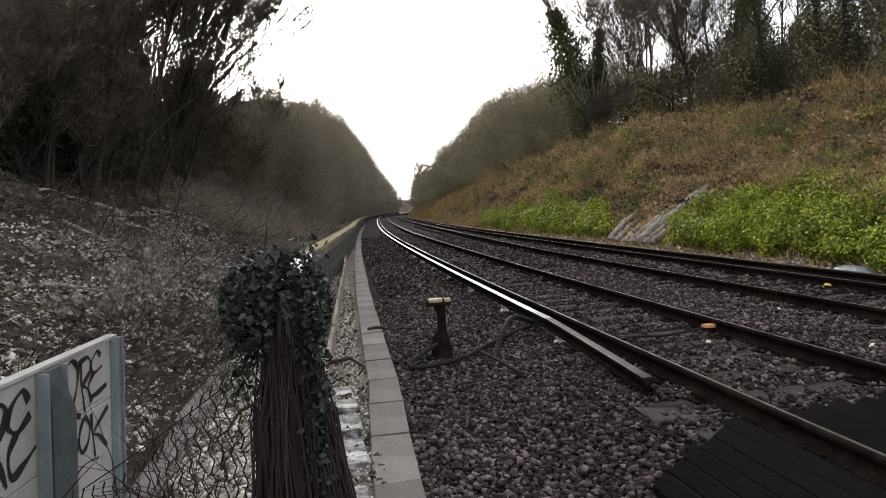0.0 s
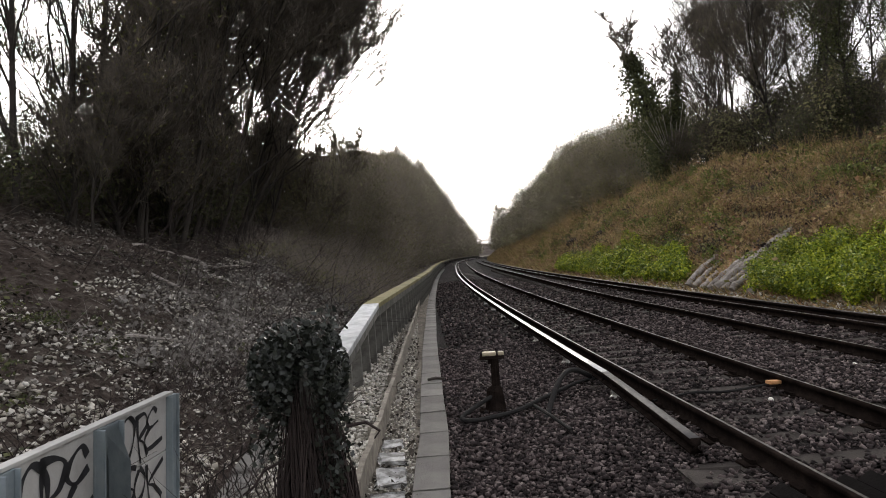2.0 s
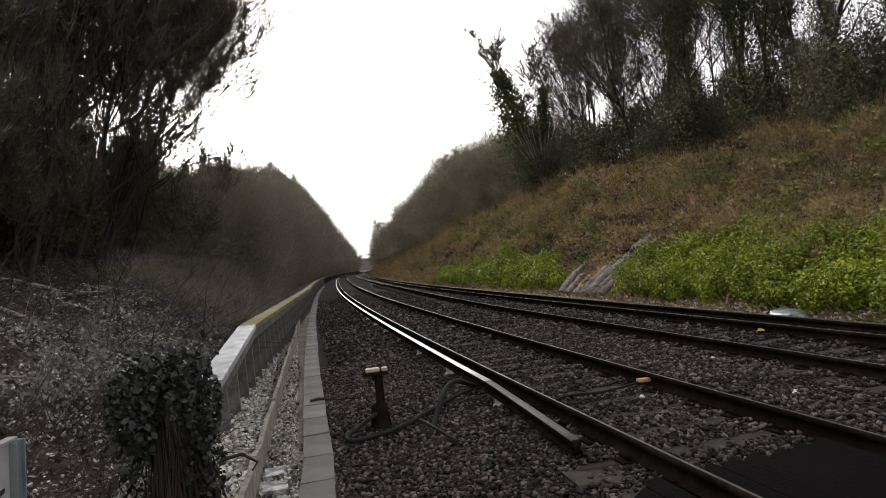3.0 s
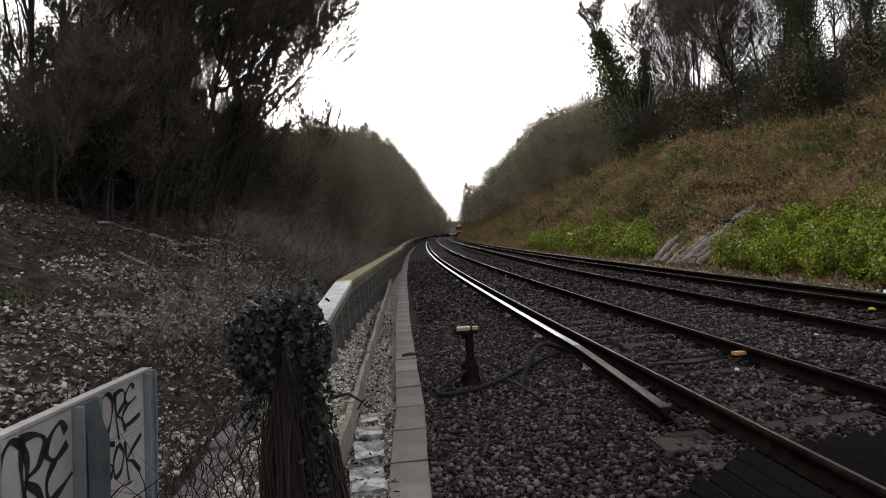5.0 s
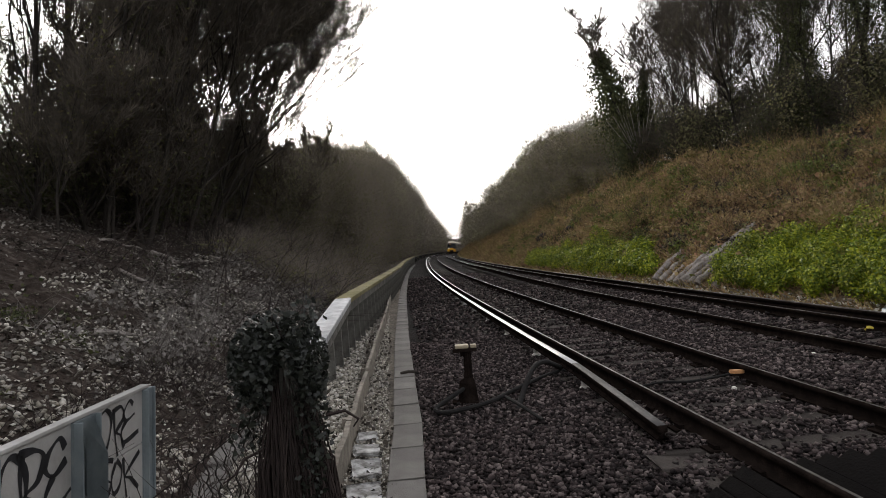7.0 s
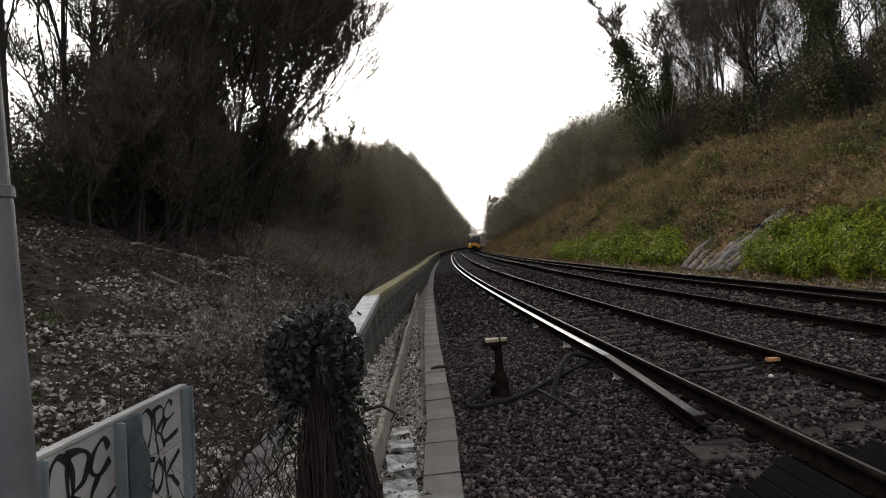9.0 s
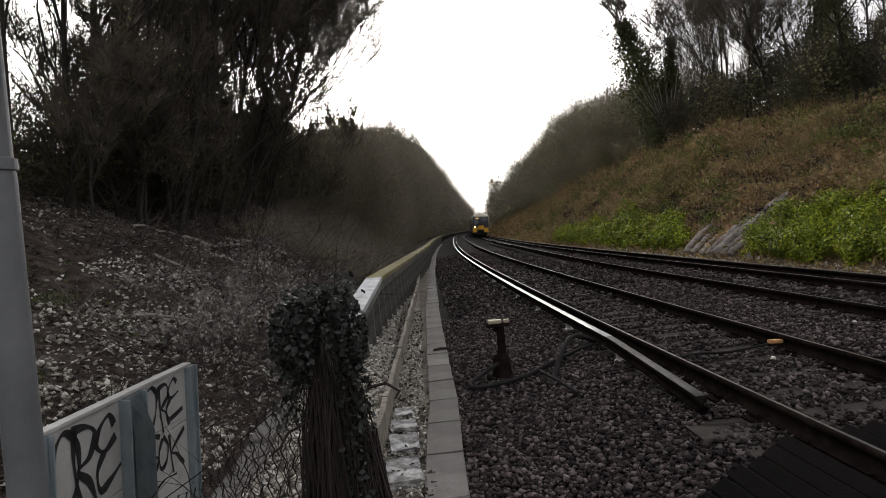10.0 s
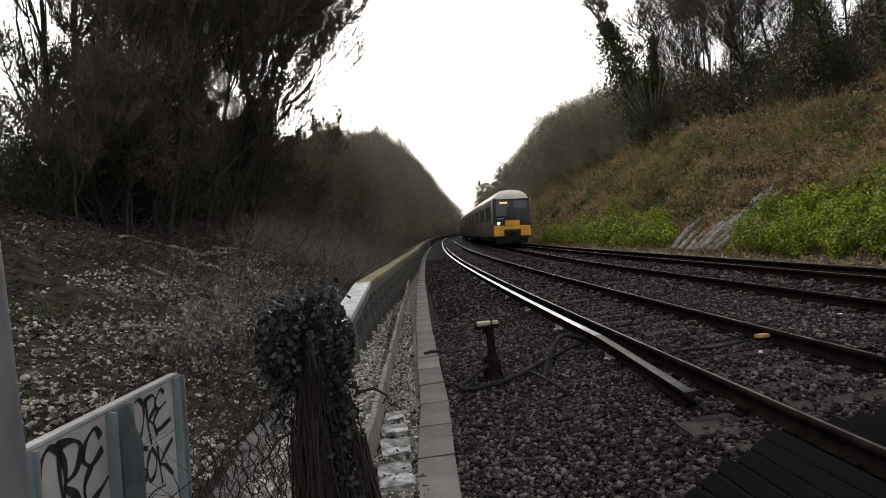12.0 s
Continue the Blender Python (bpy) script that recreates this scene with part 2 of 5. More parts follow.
def tube(bm, pts, radii, sides=8):
    """A tube along points, with a radius at each, closed at both ends."""
    rings = []
    pts = [Vector(p) for p in pts]
    for i, p in enumerate(pts):
        d = (pts[min(i + 1, len(pts) - 1)] - pts[max(i - 1, 0)]).normalized()
        a = d.cross(Vector((0.31, 0.17, 0.93)) if abs(d.z) < 0.95 else Vector((1, 0, 0))).normalized()
        b = d.cross(a)
        r = radii[i] if isinstance(radii, (list, tuple)) else radii
        rings.append([bm.verts.new(p + (a * math.cos(2 * math.pi * j / sides) + b * math.sin(2 * math.pi * j / sides)) * r) for j in range(sides)])
    for A, B in zip(rings, rings[1:]):
        for j in range(sides):
            bm.faces.new((A[j], A[(j + 1) % sides], B[(j + 1) % sides], B[j]))
    bm.faces.new(rings[0][::-1])
    bm.faces.new(rings[-1])
    return bm


rng = np.random.default_rng(7)


def kites(centres, size, lift=0.0, aim=None, spread=1.0):
    """Folded kite-shaped leaves, one at each centre: vertices and triangles."""
    n = len(centres)
    nrm = rng.normal(size=(n, 3)) * spread
    if aim is not None:
        nrm = nrm + aim
    nrm /= np.linalg.norm(nrm, axis=1)[:, None] + 1e-9
    a = np.cross(nrm, rng.normal(size=(n, 3)))
    a /= np.linalg.norm(a, axis=1)[:, None] + 1e-9
    b = np.cross(nrm, a)
    s = (np.asarray(size) * np.ones(n))[:, None]
    c = np.asarray(centres)
    v = np.stack([c - a * s * 0.55, c + b * s * 0.42 + nrm * s * 0.1, c + a * s * 0.6 + nrm * s * lift, c - b * s * 0.42 + nrm * s * 0.1], 1)
    i = np.arange(n)[:, None] * 4
    f = np.concatenate([i + [0, 1, 2], i + [0, 2, 3]], 0)
    return v.reshape(-1, 3), f


OCT = np.array([(1, 0, 0), (-1, 0, 0), (0, 1, 0), (0, -1, 0), (0, 0, 1), (0, 0, -1)], float)
OCTF = np.array([(0, 2, 4), (2, 1, 4), (1, 3, 4), (3, 0, 4), (2, 0, 5), (1, 2, 5), (3, 1, 5), (0, 3, 5)])


def stones(centres, size):
    """Angular stones of eight uneven faces."""
    n = len(centres)
    q = rng.normal(size=(n, 4))
    q /= np.linalg.norm(q, axis=1)[:, None]
    w, x, y, z = q.T
    R = np.stack([1 - 2 * (y * y + z * z), 2 * (x * y - z * w), 2 * (x * z + y * w), 2 * (x * y + z * w), 1 - 2 * (x * x + z * z), 2 * (y * z - x * w),
                  2 * (x * z - y * w), 2 * (y * z + x * w), 1 - 2 * (x * x + y * y)], 1).reshape(n, 3, 3)
    v = OCT[None] * rng.uniform(0.45, 1.1, (n, 6, 1)) + rng.normal(size=(n, 6, 3)) * 0.14
    v = np.einsum("nij,nkj->nki", R, v) * np.asarray(size).reshape(-1, 1, 1)
    v[:, :, 2] *= 0.75
    v += np.asarray(centres)[:, None]
    return v.reshape(-1, 3), (OCTF[None] + np.arange(n)[:, None, None] * 6).reshape(-1, 3)


# ---- the line of the railway ----
STEP = 0.25
SS = np.arange(0, 760, STEP)
KK = np.interp(SS, [0, 40, 90, 160, 300, 760], [0.000984, 0.000984, 0.000137, 0.00075, 0.0005, 0.0009])
HD = -0.0978 + np.concatenate([[0], np.cumsum((KK[1:] + KK[:-1]) / 2 * STEP)])
CX = 3.479 + np.cumsum(np.sin(HD)) * STEP
CY = np.cumsum(np.cos(HD)) * STEP


def on(s, o):
    """Plan place of the point s along the near track's middle line and o to its right (arrays)."""
    s, o = np.asarray(s, float), np.asarray(o, float)
    h = np.interp(s, SS, HD)
    back = np.minimum(s, 0)
    x = np.interp(s, SS, CX) + back * math.sin(HD[0]) + o * np.cos(h)
    y = np.interp(s, SS, CY) + back * math.cos(HD[0]) - o * np.sin(h)
    return x, y


def place(s, o, z):
    x, y = on(s, o)
    return Vector((float(x), float(y), float(z)))


def heading(s):
    return -math.degrees(float(np.interp(s, SS, HD)))


def wave(a, b, k):
    return (np.sin(a * k * 1.0 + b * k * 0.7 + 1.3) + np.sin(a * k * 0.53 - b * k * 1.21 + 4.1) + np.sin(-a * k * 1.7 + b * k * 0.37 + 2.2)) / 3


LO = [-400, -60, -30, -18, -12, -9, -5.4, -5.15, -4.2, -3.9, -3.3, -2.9, -2.0, -1.35, 1.35, 1.75, 2.15, 4.85, 5.3, 5.8, 6.3, 6.7, 14.3, 20, 30, 60, 400]
NEAR = [6, 5.2, 4.9, 4.5, 3.3, 1.85, 0.02, -0.10, -0.12, -0.2, -0.2, -0.24, -0.23, -0.185, -0.185, -0.20, -0.185, -0.185, -0.23, -0.32, -0.3, -0.05, 3.95, 4.6, 5.2, 6, 7]
FARZ = [10, 9.5, 9, 7.8, 5.9, 3.9, 1.0, 0.6, -0.15, -0.2, -0.2, -0.24, -0.23, -0.185, -0.185, -0.20, -0.185, -0.185, -0.23, -0.32, -0.3, -0.02, 5.8, 7.8, 9.0, 10, 10]


def height(s, o):
    s, o = np.asarray(s, float), np.asarray(o, float)
    w = np.clip((s - 14) / 26, 0, 1)
    z = np.interp(o, LO, NEAR) * (1 - w) + np.interp(o, LO, FARZ) * w
    amp = np.clip((np.abs(o - 0.6) - 5.6) / 2.5, 0, 1)
    return z + amp * (0.2 * wave(s, o, 0.9) + 0.09 * wave(s, o, 3.1) + 0.2 * wave(s, o, 0.23)) + 0.012 * wave(s, o, 5.0)


def ground_pts(n, s0, s1, o0, o1, up=0.0, power=1.0):
    s = s0 + (s1 - s0) * rng.random(n) ** power
    o = rng.uniform(o0, o1, n)
    x, y = on(s, o)
    return np.stack([x, y, height(s, o) + up], 1), s, o


# ---- ground: one sheet ----
gs = np.concatenate([np.arange(-120, -10, 10), np.arange(-10, 45, 0.5), np.arange(45, 110, 2), np.arange(110, 756, 8)])
go = np.concatenate([[-400, -200, -100, -60, -45, -35], np.arange(-30, -14, 1.5), np.arange(-14, 17, 0.3), np.arange(17, 30, 1.5), [35, 45, 60, 100, 200, 400]])
A, B = np.meshgrid(gs, go, indexing="ij")
gx, gy = on(A, B)
gv = np.stack([gx, gy, height(A, B)], -1).reshape(-1, 3)
ni, nj = A.shape
q = (np.arange(ni - 1)[:, None] * nj + np.arange(nj - 1)[None]).ravel()
gf = np.stack([q, q + nj, q + nj + 1, q + 1], 1)
mid = ((go[:-1] + go[1:]) / 2)[None].repeat(ni - 1, 0).ravel()
gi = np.select([mid < -12, mid < -5.1, mid < -3.3, mid < 6.2, mid < 15], [3, 2, 1, 0, 4], 3)
tagged(raw("ground", gv, gf, [M_BALLAST, M_CESS, M_LITTER, M_WOODFLOOR, M_BANK], index=gi, smooth=True),
       "railway cutting ground with dark ballast bed and grassy banks", "ground", kind="structure")

# ---- tracks ----
HEADP = [(-0.035, -0.012), (-0.028, 0.0), (-0.004, 0.001), (0.022, 0.001), (0.035, -0.012), (0.033, -0.045), (0.010, -0.055), (0.010, -0.135), (0.068, -0.150), (0.068, -0.159), (-0.068, -0.159), (-0.068, -0.150), (-0.010, -0.135), (-0.010, -0.055), (-0.033, -0.045)]
CONDP = [(-0.045, -0.006), (-0.04, 0.0), (0.04, 0.0), (0.045, -0.006), (0.045, -0.06), (0.018, -0.07), (0.018, -0.10), (0.055, -0.115), (0.055, -0.13), (-0.055, -0.13), (-0.055, -0.115), (-0.018, -0.10), (-0.018, -0.07), (-0.045, -0.06)]


def cant(s, o):
    """How far the curve's banking lifts the far track at offset o."""
    return np.where(np.asarray(o) > 2, np.interp(s, [22, 44], [0, 0.085]) * np.maximum(4.25 - np.asarray(o), 0), 0.0)


def rail(name, prof, s_list, off, z, mats, parent, label=""):
    """A rail of the profile swept along the line; its running top takes the second material."""
    s = np.asarray(s_list, float)
    o = off(s) if callable(off) else np.full(len(s), off)
    up = cant(s, o)
    zz = (z(s) if callable(z) else np.full(len(s), z)) + up
    k = len(prof)
    bright = (2,) if k == 15 else (0, 1, 2)
    P = np.array(prof)
    x, y = on(s[:, None], o[:, None] + P[None, :, 0])
    v = np.stack([x, y, zz[:, None] + P[None, :, 1] + 0 * x], -1).reshape(-1, 3)
    f, idx = [], []
    for i in range(len(s) - 1):
        for j in range(k):
            f.append((i * k + j, i * k + (j + 1) % k, (i + 1) * k + (j + 1) % k, (i + 1) * k + j))
            idx.append(1 if j in bright else 0)
    c = len(v)
    v = np.concatenate([v, [[v[:k, 0].mean(), v[:k, 1].mean(), v[:k, 2].mean()]]])
    for j in range(0, k, 2):
        f.append((c, (j + 2) % k, (j + 1) % k, j))
        idx.append(0)
    return raw(name, v, f, mats, parent, label, idx)


RS = np.concatenate([np.arange(-14, 60, 1.0), np.arange(60, 520, 3.0)])


def chair_mesh():
    bm = boxes(((-0.17, -0.09, 0), (0.17, 0.09, 0.02)), ((-0.115, -0.06, 0.02), (-0.07, 0.06, 0.055)), ((0.07, -0.06, 0.02), (0.115, 0.06, 0.055)))
    me = bpy.data.meshes.new("rail_chair")
    bm.to_mesh(me)
    bm.free()
    me.materials.append(M_RUST)
    return me


def sleeper_mesh(seed):
    bm = box(bmesh.new(), (-1.28, -0.13, -0.14), (1.28, 0.13, 0), bevel=0.012)
    r = random.Random(seed)
    for v in bm.verts:
        v.co += Vector((r.uniform(-0.012, 0.012), r.uniform(-0.008, 0.008), r.uniform(-0.006, 0.004)))
    me = bpy.data.meshes.new("sleeper")
    bm.to_mesh(me)
    bm.free()
    me.materials.append(M_SLEEPER)
    return me


CHAIR = chair_mesh()
SLEEPERS = [sleeper_mesh(i) for i in range(4)]


def lean_of(s, middle):
    return math.degrees(math.atan(float(cant(s, 3.25) - cant(s, 4.25)))) if middle > 2 else 0.0


def track(middle, label, heads):
    root = tagged(empty("railway_track"), label, "railway track", "tracks of the line")
    for o in (-0.7525, 0.7525):
        rail("running_rail", HEADP, RS, middle + o, 0.0, [M_RUST, heads], root, "rusty steel running rail")
    rr = random.Random(int(middle * 10) + 3)
    for i in range(104):
        s = -4.7 + i * 0.68 + rr.uniform(-0.02, 0.02)
        ob = new("sleeper", SLEEPERS[i % 4])
        ob.parent = root
        ob.matrix_basis = Matrix.Translation(place(s, middle, -0.176 + float(cant(s, middle)))) @ pose(0, 0, 0, 0, 0, heading(s) + rr.uniform(-0.6, 0.6)) @ pose(0, 0, 0, 0, lean_of(s, middle), 0)
        for o in (-0.7525, 0.7525):
            c = new("rail_chair", CHAIR)
            c.parent = root
            c.matrix_basis = Matrix.Translation(place(s, middle + o, -0.176 + float(cant(s, middle + o)))) @ pose(0, 0, 0, 0, 0, heading(s)) @ pose(0, 0, 0, 0, lean_of(s, middle), 0)
    return root


track(0.0, "near railway track with rusty rails on dark ballast", M_SHINE)
track(3.5, "far railway track beside the grassy bank", M_SHINE)


def insulators(root, off, s0, n):
    bm = bmesh.new()
    tube(bm, [(0, 0, -0.19), (0, 0, -0.15), (0, 0, -0.13), (0, 0, -0.06)], [0.075, 0.07, 0.045, 0.05], 10)
    me = bpy.data.meshes.new("insulator")
    bm.to_mesh(me)
    bm.free()
    me.materials.append(M_POT)
    for i in range(n):
        ob = new("insulator", me)
        ob.parent = root
        ob.matrix_basis = Matrix.Translation(place(s0 + i * 2.72, off, 0.0))


cond = tagged(empty("conductor_rail"), "third rail with worn bright top and ramped end", "conductor rail", "conductor rails")
CS = np.concatenate([np.arange(8.6, 60, 1.0), np.arange(60, 520, 3)])
rail("conductor", CONDP, CS, lambda s: -1.128 - 0.05 * np.clip((8.6 - s) / 2.85, 0, 1), lambda s: 0.08 - 0.075 * np.clip((8.6 - s) / 2.85, 0, 1) ** 1.2, [M_RUST, M_CONDTOP], cond)
rail("end_ramp", CONDP, np.arange(5.75, 8.62, 0.2375), lambda s: -1.128 - 0.05 * np.clip((8.6 - s) / 2.85, 0, 1), lambda s: 0.08 - 0.075 * np.clip((8.6 - s) / 2.85, 0, 1) ** 1.2, [M_RUST, M_RAMP], cond, "dull sloping ramp end")
insulators(cond, -1.128, 8.2, 24)
cond2 = tagged(empty("conductor_rail"), "third rail beside the far track with dull top", "conductor rail", "conductor rails")
rail("conductor", CONDP, RS, 4.63, 0.08, [M_RUST, M_DULL], cond2)
insulators(cond2, 4.63, 2.0, 24)

# ---- lineside: trough lids, edging, wall ----


def piece(name, lo, hi, m, parent, bevel=0.012, jit=0.0, seed=0):
    """A bevelled block piece in the pose m under its thing."""
    bm = box(bmesh.new(), lo, hi, bevel=bevel)
    r = random.Random(seed)
    for v in bm.verts:
        v.co += Vector([r.uniform(-jit, jit) for _ in range(3)])
    return bm


def strip_off(s, table):
    return float(np.interp(s, [a for a, _ in table], [b for _, b in table]))


LID = [(-6, -3.72), (4.7, -3.445), (7.3, -3.345), (10, -3.31), (15, -3.25), (18, -3.19), (40, -2.93), (90, -2.8), (400, -2.8)]
lids = tagged(empty("cable_trough"), "row of grey concrete trough lids flush with the gravel", "cable trough")
s, i = -3.0, 0
LIDM = []
for k in range(4):
    bm = piece("lid", (-0.155, -0.44, -0.05), (0.15, 0.44, 0.0), None, None, 0.01, 0.006, k)
    me = bpy.data.meshes.new("lid")
    bm.to_mesh(me)
    bm.free()
    me.materials.append(M_CONC)
    LIDM.append(me)
rl = random.Random(5)
while s < 95:
    a = strip_off(s, LID)
    slope = (strip_off(s + 0.4, LID) - strip_off(s - 0.4, LID)) / 0.8
    ob = new("lid", LIDM[i % 4])
    ob.parent = lids
    ob.matrix_basis = Matrix.Translation(place(s, a, -0.15 + rl.uniform(-0.006, 0.008))) @ pose(0, 0, 0, rl.uniform(-0.6, 0.6), rl.uniform(-1, 1), heading(s) - math.degrees(slope) + rl.uniform(-0.5, 0.5))
    s += 0.895
    i += 1

# broken pale slabs between the trough and the edging
for k, (s0, o, w, d) in enumerate([(4.2, -3.76, 0.26, 0.9), (5.25, -3.74, 0.27, 0.55), (5.95, -3.75, 0.25, 0.4), (6.5, -3.76, 0.24, 0.34), (6.95, -3.77, 0.2, 0.22)]):
    bm = piece("slab", (-w / 2, -d / 2, -0.05), (w / 2, d / 2, 0), None, None, 0.015, 0.018, 30 + k)
    ob = part("paving_slab", bm, M_SLAB, None, "")
    ob.matrix_basis = Matrix.Translation(place(s0, o, -0.150)) @ pose(0, 0, 0, 1.5 * (k % 3 - 1), 1.2, heading(s0) + 3 * (k % 2))
    tagged(ob, "broken pale slab lying beside the trough lids", "paving slab", "broken slabs")

EDGE = [(-6, -4.25), (4.5, -4.02), (7, -3.92), (10, -3.84), (19.5, -3.62), (33, -3.5), (60, -3.5), (400, -3.5)]
edging = tagged(empty("edging_board"), "long weathered timber edging board holding back pale stones", "edging")
s = 3.9
k = 0
while s < 62:
    L = 2.9
    bm = bmesh.new()
    n = 6
    r = random.Random(k)
    vs = []
    for e0 in range(n + 1):
        ss = s + L * e0 / n
        o = strip_off(ss, EDGE) + r.uniform(-0.012, 0.012)
        top = 0.045 + r.uniform(-0.02, 0.015)
        vs.append([bm.verts.new(place(ss, o + a, b)) for a, b in ((-0.03, -0.22), (0.03, -0.22), (0.025, top), (-0.025, top + 0.004))])
    for P, Q in zip(vs, vs[1:]):
        for j in range(4):
            bm.faces.new((P[j], P[(j + 1) % 4], Q[(j + 1) % 4], Q[j]))
    bm.faces.new(vs[0][::-1])
    bm.faces.new(vs[-1])
    part("board", bm, M_TIMBER, edging)
    bm = boxes(((-0.05, -0.04, -0.25), (0.0, 0.04, 0.03)))
    bm.transform(Matrix.Translation(place(s + 0.2, strip_off(s + 0.2, EDGE) - 0.04, 0)))
    part("peg", bm, M_TIMBER, edging)
    s += L + 0.03
    k += 1

WALL = [(8.2, -4.32), (12.4, -4.16), (20, -3.76), (28, -3.4), (38, -3.06), (60, -2.95), (400, -2.95)]
wall = tagged(empty("platform_wall"), "low raised wall with mossy coping on dark piers, white ramped end", "wall")


def wall_z(s):
    return float(np.interp(s, [8.2, 12.45], [0.62, 0.93]))


def swept(name, s0, s1, n, section, material, parent, label=""):
    bm = bmesh.new()
    rings = []
    for e0 in range(n + 1):
        ss = s0 + (s1 - s0) * e0 / n
        o, z = strip_off(ss, WALL), wall_z(ss)
        rings.append([bm.verts.new(place(ss, o + a, z + b)) for a, b in section])
    m = len(section)
    for P, Q in zip(rings, rings[1:]):
        for j in range(m):
            bm.faces.new((P[j], P[(j + 1) % m], Q[(j + 1) % m], Q[j]))
    bm.faces.new(rings[0][::-1])
    bm.faces.new(rings[-1])
    return part(name, bm, material, parent, label)


COPE = [(-0.28, -0.09), (0.015, -0.09), (0.02, -0.012), (0.008, 0.0), (-0.27, 0.0), (-0.28, -0.012)]
FACE = [(-0.2, -0.25), (-0.02, -0.25), (-0.02, -0.094), (-0.2, -0.094)]
swept("coping", 8.2, 12.4, 4, COPE, M_WHITE, wall, "white painted sloping coping slab")
s, k = 12.42, 0
while s < 300:
    L = 1.82 if s < 70 else 9.1
    swept("coping", s, s + L - 0.02, 3, COPE, M_MOSSY, wall)
    s += L
s = 8.24
while s < 300:
    L = 2.1 if s < 70 else 14
    swept("wall_panel", s, s + L - 0.03, 3, FACE, M_CONCDARK, wall)
    s += L
s, k = 8.9, 0
PIER = piece("pier", (-0.19, -0.06, 0), (-0.04, 0.06, 1.0), None, None, 0.01)
pier_me = bpy.data.meshes.new("pier")
PIER.to_mesh(pier_me)
PIER.free()
pier_me.materials.append(M_CONCDARK)
while s < 110:
    ob = new("pier", pier_me)
    ob.parent = wall
    z = wall_z(s) - 0.25
    ob.matrix_basis = Matrix.Translation(place(s, strip_off(s, WALL), -0.3)) @ pose(0, 0, 0, 0, 0, heading(s)) @ Matrix.Diagonal((1, 1, z + 0.3, 1))
    s += 1.05
# added black boards close the wall behind its piers, as shade of the gaps
s = 10.5
while s < 300:
    L = 3.15 if s < 70 else 12.6
    bm = bmesh.new()
    rings = []
    for e0 in range(4):
        ss = s + (L - 0.02) * e0 / 3
        o, z = strip_off(ss, WALL), wall_z(ss) - 0.26
        rings.append([bm.verts.new(place(ss, o + a, b)) for a, b in ((-0.27, -0.3), (-0.22, -0.3), (-0.22, z), (-0.27, z))])
    for P, Q in zip(rings, rings[1:]):
        for j in range(4):
            bm.faces.new((P[j], P[(j + 1) % 4], Q[(j + 1) % 4], Q[j]))
    bm.faces.new(rings[0][::-1])
    bm.faces.new(rings[-1])
    part("back_board", bm, M_TAR_SHADE, wall)
    s += L

# pale kerb along the foot of the bank
kerb = tagged(empty("kerb"), "pale concrete kerb at the foot of the litter bank", "kerb")
for k, (s0, L, dz) in enumerate([(4.45, 1.5, 0.0), (6.0, 1.0, 0.03), (7.05, 1.3, -0.02)]):
    bm = piece("kerb", (-0.11, -L / 2, -0.2), (0.11, L / 2, 0.0), None, None, 0.015, 0.012, k + 60)
    bm.transform(Matrix.Translation(place(s0 + L / 2, -4.98 - 0.03 * k, -0.03 + dz)) @ pose(0, 0, 0, 0, 0, heading(s0)))
    part("kerb_stone", bm, M_CONC, kerb)

# ---- graffiti panel fence ----
panel = tagged(empty("panel_fence"), "pale panel fence with black spray tags and steel posts", "fence")
panel.matrix_basis = pose(-2.07, 0, 0, 0, 4, 0)      # leans a little towards the line
# along local y, face towards +x
for name, y0, y1, z0, z1 in (("panel", 2.87, 3.47, 0.46, 0.93), ("panel", 2.87, 3.47, -0.12, 0.455), ("panel", 3.70, 4.28, 0.60, 0.93), ("panel", 3.70, 4.28, -0.12, 0.595)):
    part(name, box(bmesh.new(), (-0.025, y0, z0), (0.0, y1, z1), bevel=0.004), M_PANEL, panel)
part("top_rail", box(bmesh.new(), (-0.045, 2.75, 0.932), (0.010, 4.36, 0.952), bevel=0.004), M_PANEL, panel, "pale capping strip")


def post_channel(y0, y1, depth):
    bm = boxes(((-0.03, y0, -0.15), (0.012, y1, 0.928)), ((0.012, y0, -0.15), (0.012 + depth, y0 + 0.012, 0.928)), ((0.012, y1 - 0.012, -0.15), (0.012 + depth * 0.6, y1, 0.928)), bevel=0.003)
    return bm


part("post", post_channel(4.28, 4.41, 0.03), M_GALV, panel, "blue-grey steel post")
part("post", post_channel(2.75, 2.87, 0.04), M_GALV, panel, "blue-grey steel post")
part("post", post_channel(3.47, 3.70, 0.05), M_GALV, panel, "wide blue-grey steel post")
bm = bmesh.new()
g = [bm.verts.new(p) for p in ((0.018, 3.52, 0.92), (0.018, 3.66, 0.92), (0.07, 3.71, 0.70), (0.07, 3.71, -0.1), (0.035, 3.55, -0.1), (0.035, 3.55, 0.75))]
bm.faces.new(g[:3])
bm.faces.new((g[0], g[2], g[3], g[4], g[5]))
bmesh.ops.solidify(bm, geom=bm.faces[:], thickness=0.006)
part("gusset", bm, M_GALV, panel, "folded steel plate")


